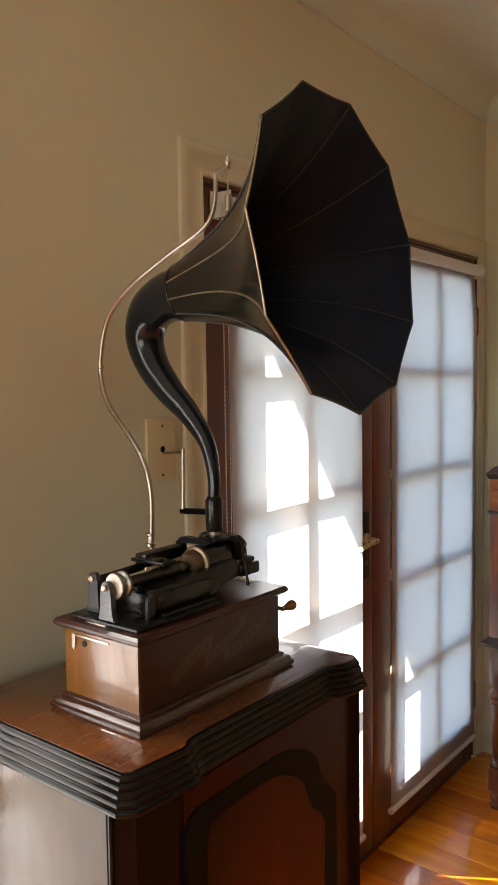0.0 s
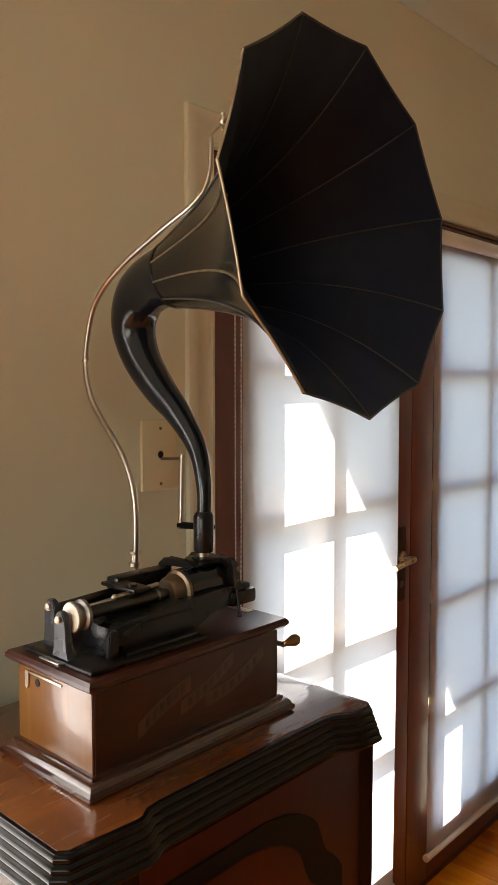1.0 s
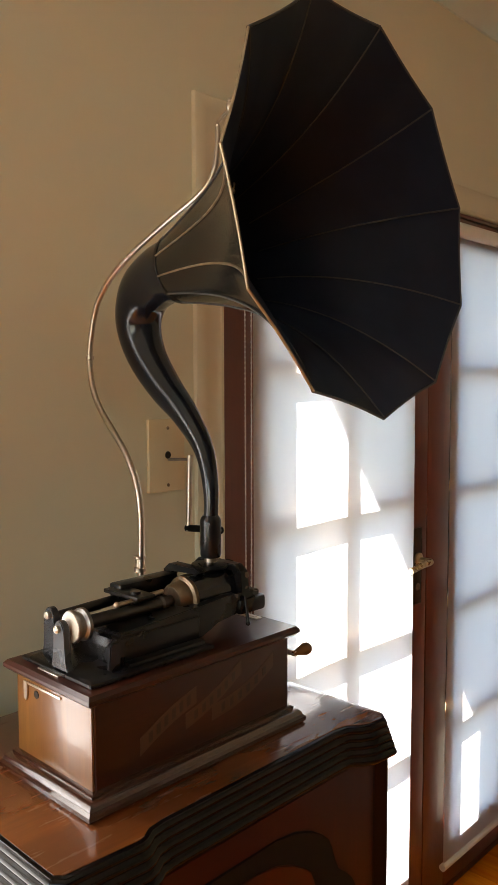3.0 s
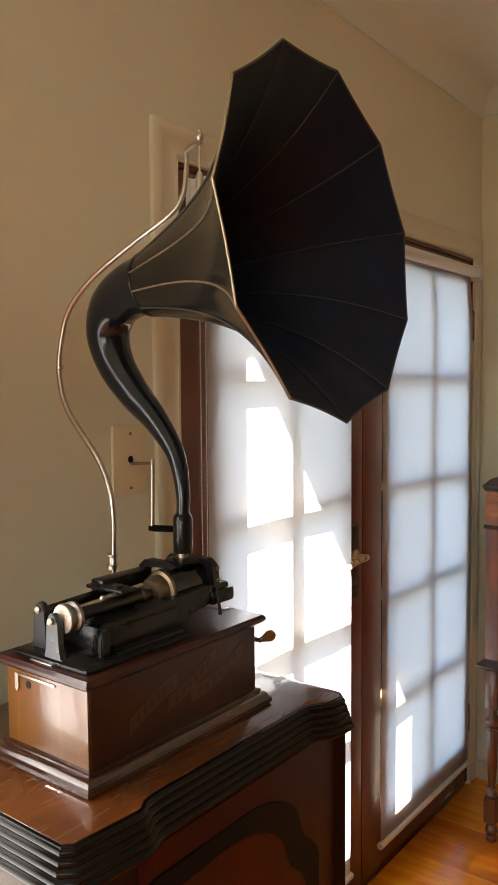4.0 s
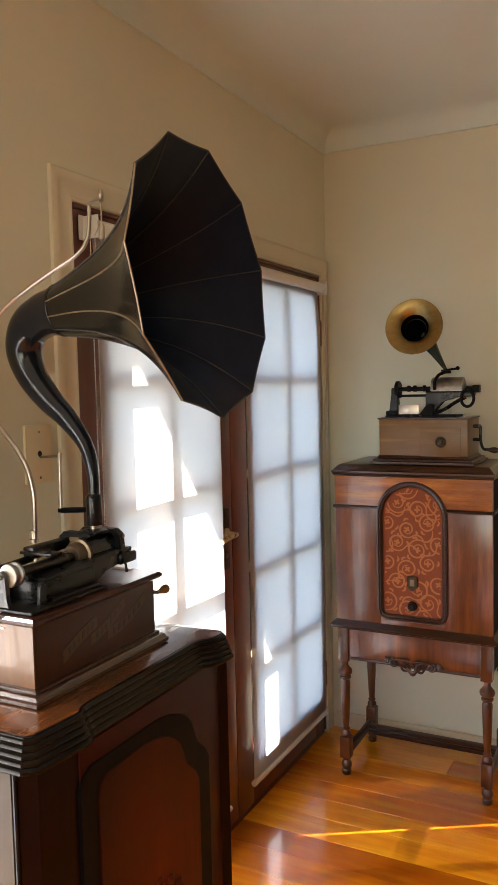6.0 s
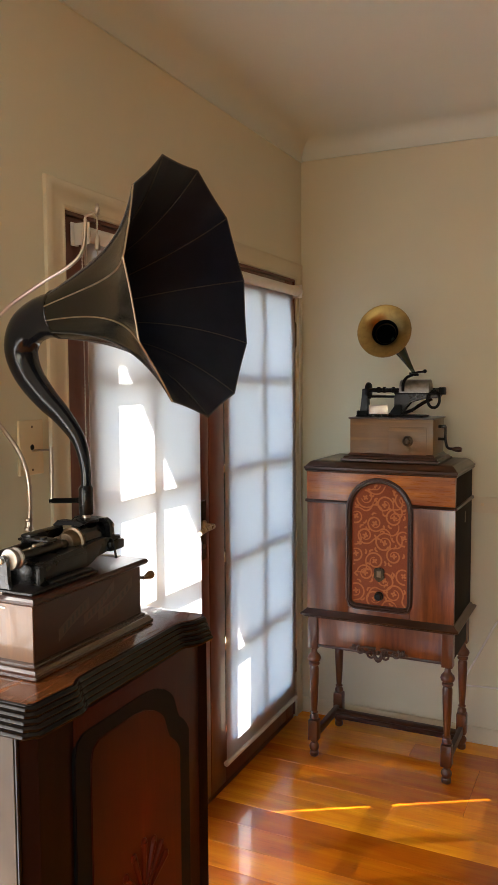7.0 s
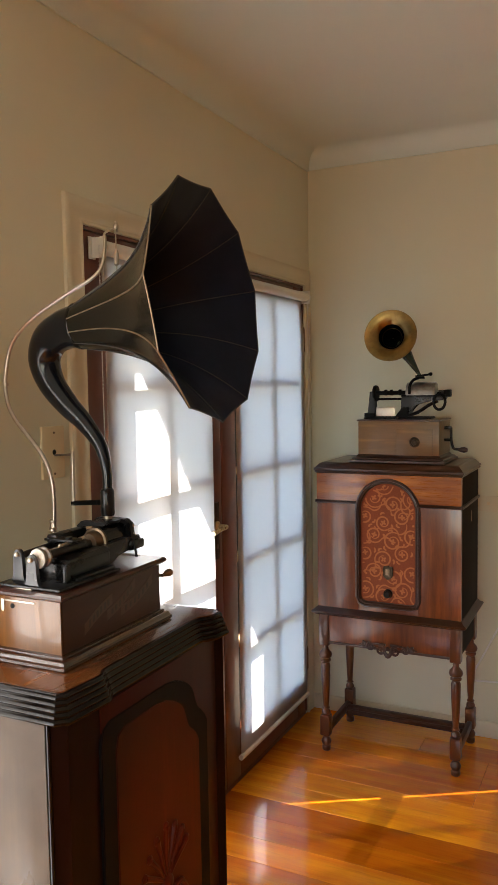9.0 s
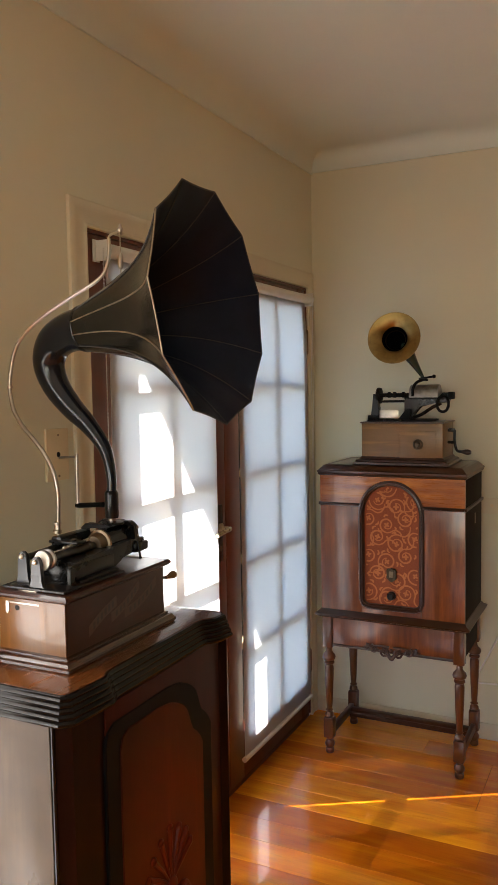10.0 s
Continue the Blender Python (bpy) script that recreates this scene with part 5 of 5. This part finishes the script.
    spine = glide([tuple(tip) + (0.006,), tuple(tip.lerp(c + Vector((0.012, 0.058, -0.012)), 0.35)) + (0.0155,), tuple(tip.lerp(c + Vector((0.012, 0.058, -0.012)), 0.7)) + (0.028,), tuple(c + Vector((0.018, 0.086, -0.028))) + (0.031,)], 6)
    puth("horn_cone", tube([q[:3] for q in spine], [float(q[3]) for q in spine], 28, caps=False), GREEN, "dark green enamelled cone")
    bell = [(0.022, -0.092), (0.031, -0.074), (0.036, -0.058), (0.042, -0.040), (0.052, -0.024), (0.070, -0.010), (0.092, -0.002), (0.107, 0.0), (0.1085, 0.001), (0.107, 0.003), (0.092, 0.0008), (0.070, -0.0075), (0.051, -0.022), (0.041, -0.040), (0.034, -0.058)]
    puth("horn_bell", lathe(bell, along(c, c + facing), 44, caps=False), BRASS, "aged brass bell")
    # black cup laid inside the brass bell as the shade of its throat
    deep = [(0.001, -0.057), (0.033, -0.056), (0.0395, -0.044), (0.0465, -0.028), (0.0525, -0.0198)]
    puth("horn_throat", lathe(deep, along(c, c + facing), 36, caps=False), THROAT_SHADE, "black cup painted as the shade in the horn's throat")


small_phonograph()


# ---- wall fittings by the radio ----
def outlet():
    d = thing("wall_switch", "pale plastic cover plate on the wall", "switch plate", (-0.415, NY, 1.072))
    inv = Matrix.Translation((0.415, -NY, -1.072))
    for n, b, m in (("plate", box(-0.480, -0.350, NY - 0.010, NY, 1.038, 1.108, 0.003), TRIM), ("screw", lathe([(0.008, 0), (0.007, 0.003)], along((-0.415, NY - 0.010, 1.075), (-0.415, 0, 1.075)), 14), PLATE)):
        bmesh.ops.transform(b, matrix=inv, verts=b.verts)
        part(n, b, m, d)
    c = thing("cord", "thin white plastic cord hanging by the wall", "cord", (-0.47, NY - 0.02, 0.26))
    inv = Matrix.Translation((0.47, -NY + 0.02, -0.26))
    b = tube(glide([(-0.30, NY - 0.012, 0.60), (-0.345, NY - 0.013, 0.556), (-0.383, NY - 0.016, 0.482), (-0.437, NY - 0.020, 0.371), (-0.470, NY - 0.022, 0.305), (-0.490, NY - 0.022, 0.264), (-0.470, NY - 0.020, 0.260), (-0.430, NY - 0.016, 0.261), (-0.33, NY - 0.013, 0.264), (-0.10, NY - 0.012, 0.262), (0.25, NY - 0.012, 0.25)], 6), 0.0042, 8)
    bmesh.ops.transform(b, matrix=inv, verts=b.verts)
    part("cable", b, WHITE_CORD, c)


outlet()


# ---- floor boards ----
def floor():
    f = tagged(link("floor", box(WX, EX, SY, NY, -0.15, -0.016), CHEST_BODY, smooth=False), "polished orange-brown hardwood board floor", "floor", kind="structure")
    rnd = random.Random(11)
    w, meshes = 0.130, {}
    rows = int((NY - SY) / w) + 1
    for i in range(rows):
        y1 = NY - i * w
        y0 = max(SY, y1 - w)
        x = WX - rnd.choice((0.0, 0.5, 0.9, 1.3))
        while x < EX:
            ln = rnd.choice((1.4, 1.9, 2.4, 3.0))
            a, c = max(WX, x), min(EX, x + ln)
            x += ln
            if c - a < 0.05:
                continue
            key = (round(c - a, 3), round(y1 - y0, 3))
            if key not in meshes:
                b = box(0, c - a - 0.0008, 0, y1 - y0 - 0.0008, -0.016, 0.0, 0.0007, 1)
                me = bpy.data.meshes.new("board")
                b.to_mesh(me)
                b.free()
                me.materials.append(FLOOR_WOOD)
                meshes[key] = me
            ob = new("board", meshes[key])
            ob.parent = f
            ob.location = (a, y0, 0)


floor()
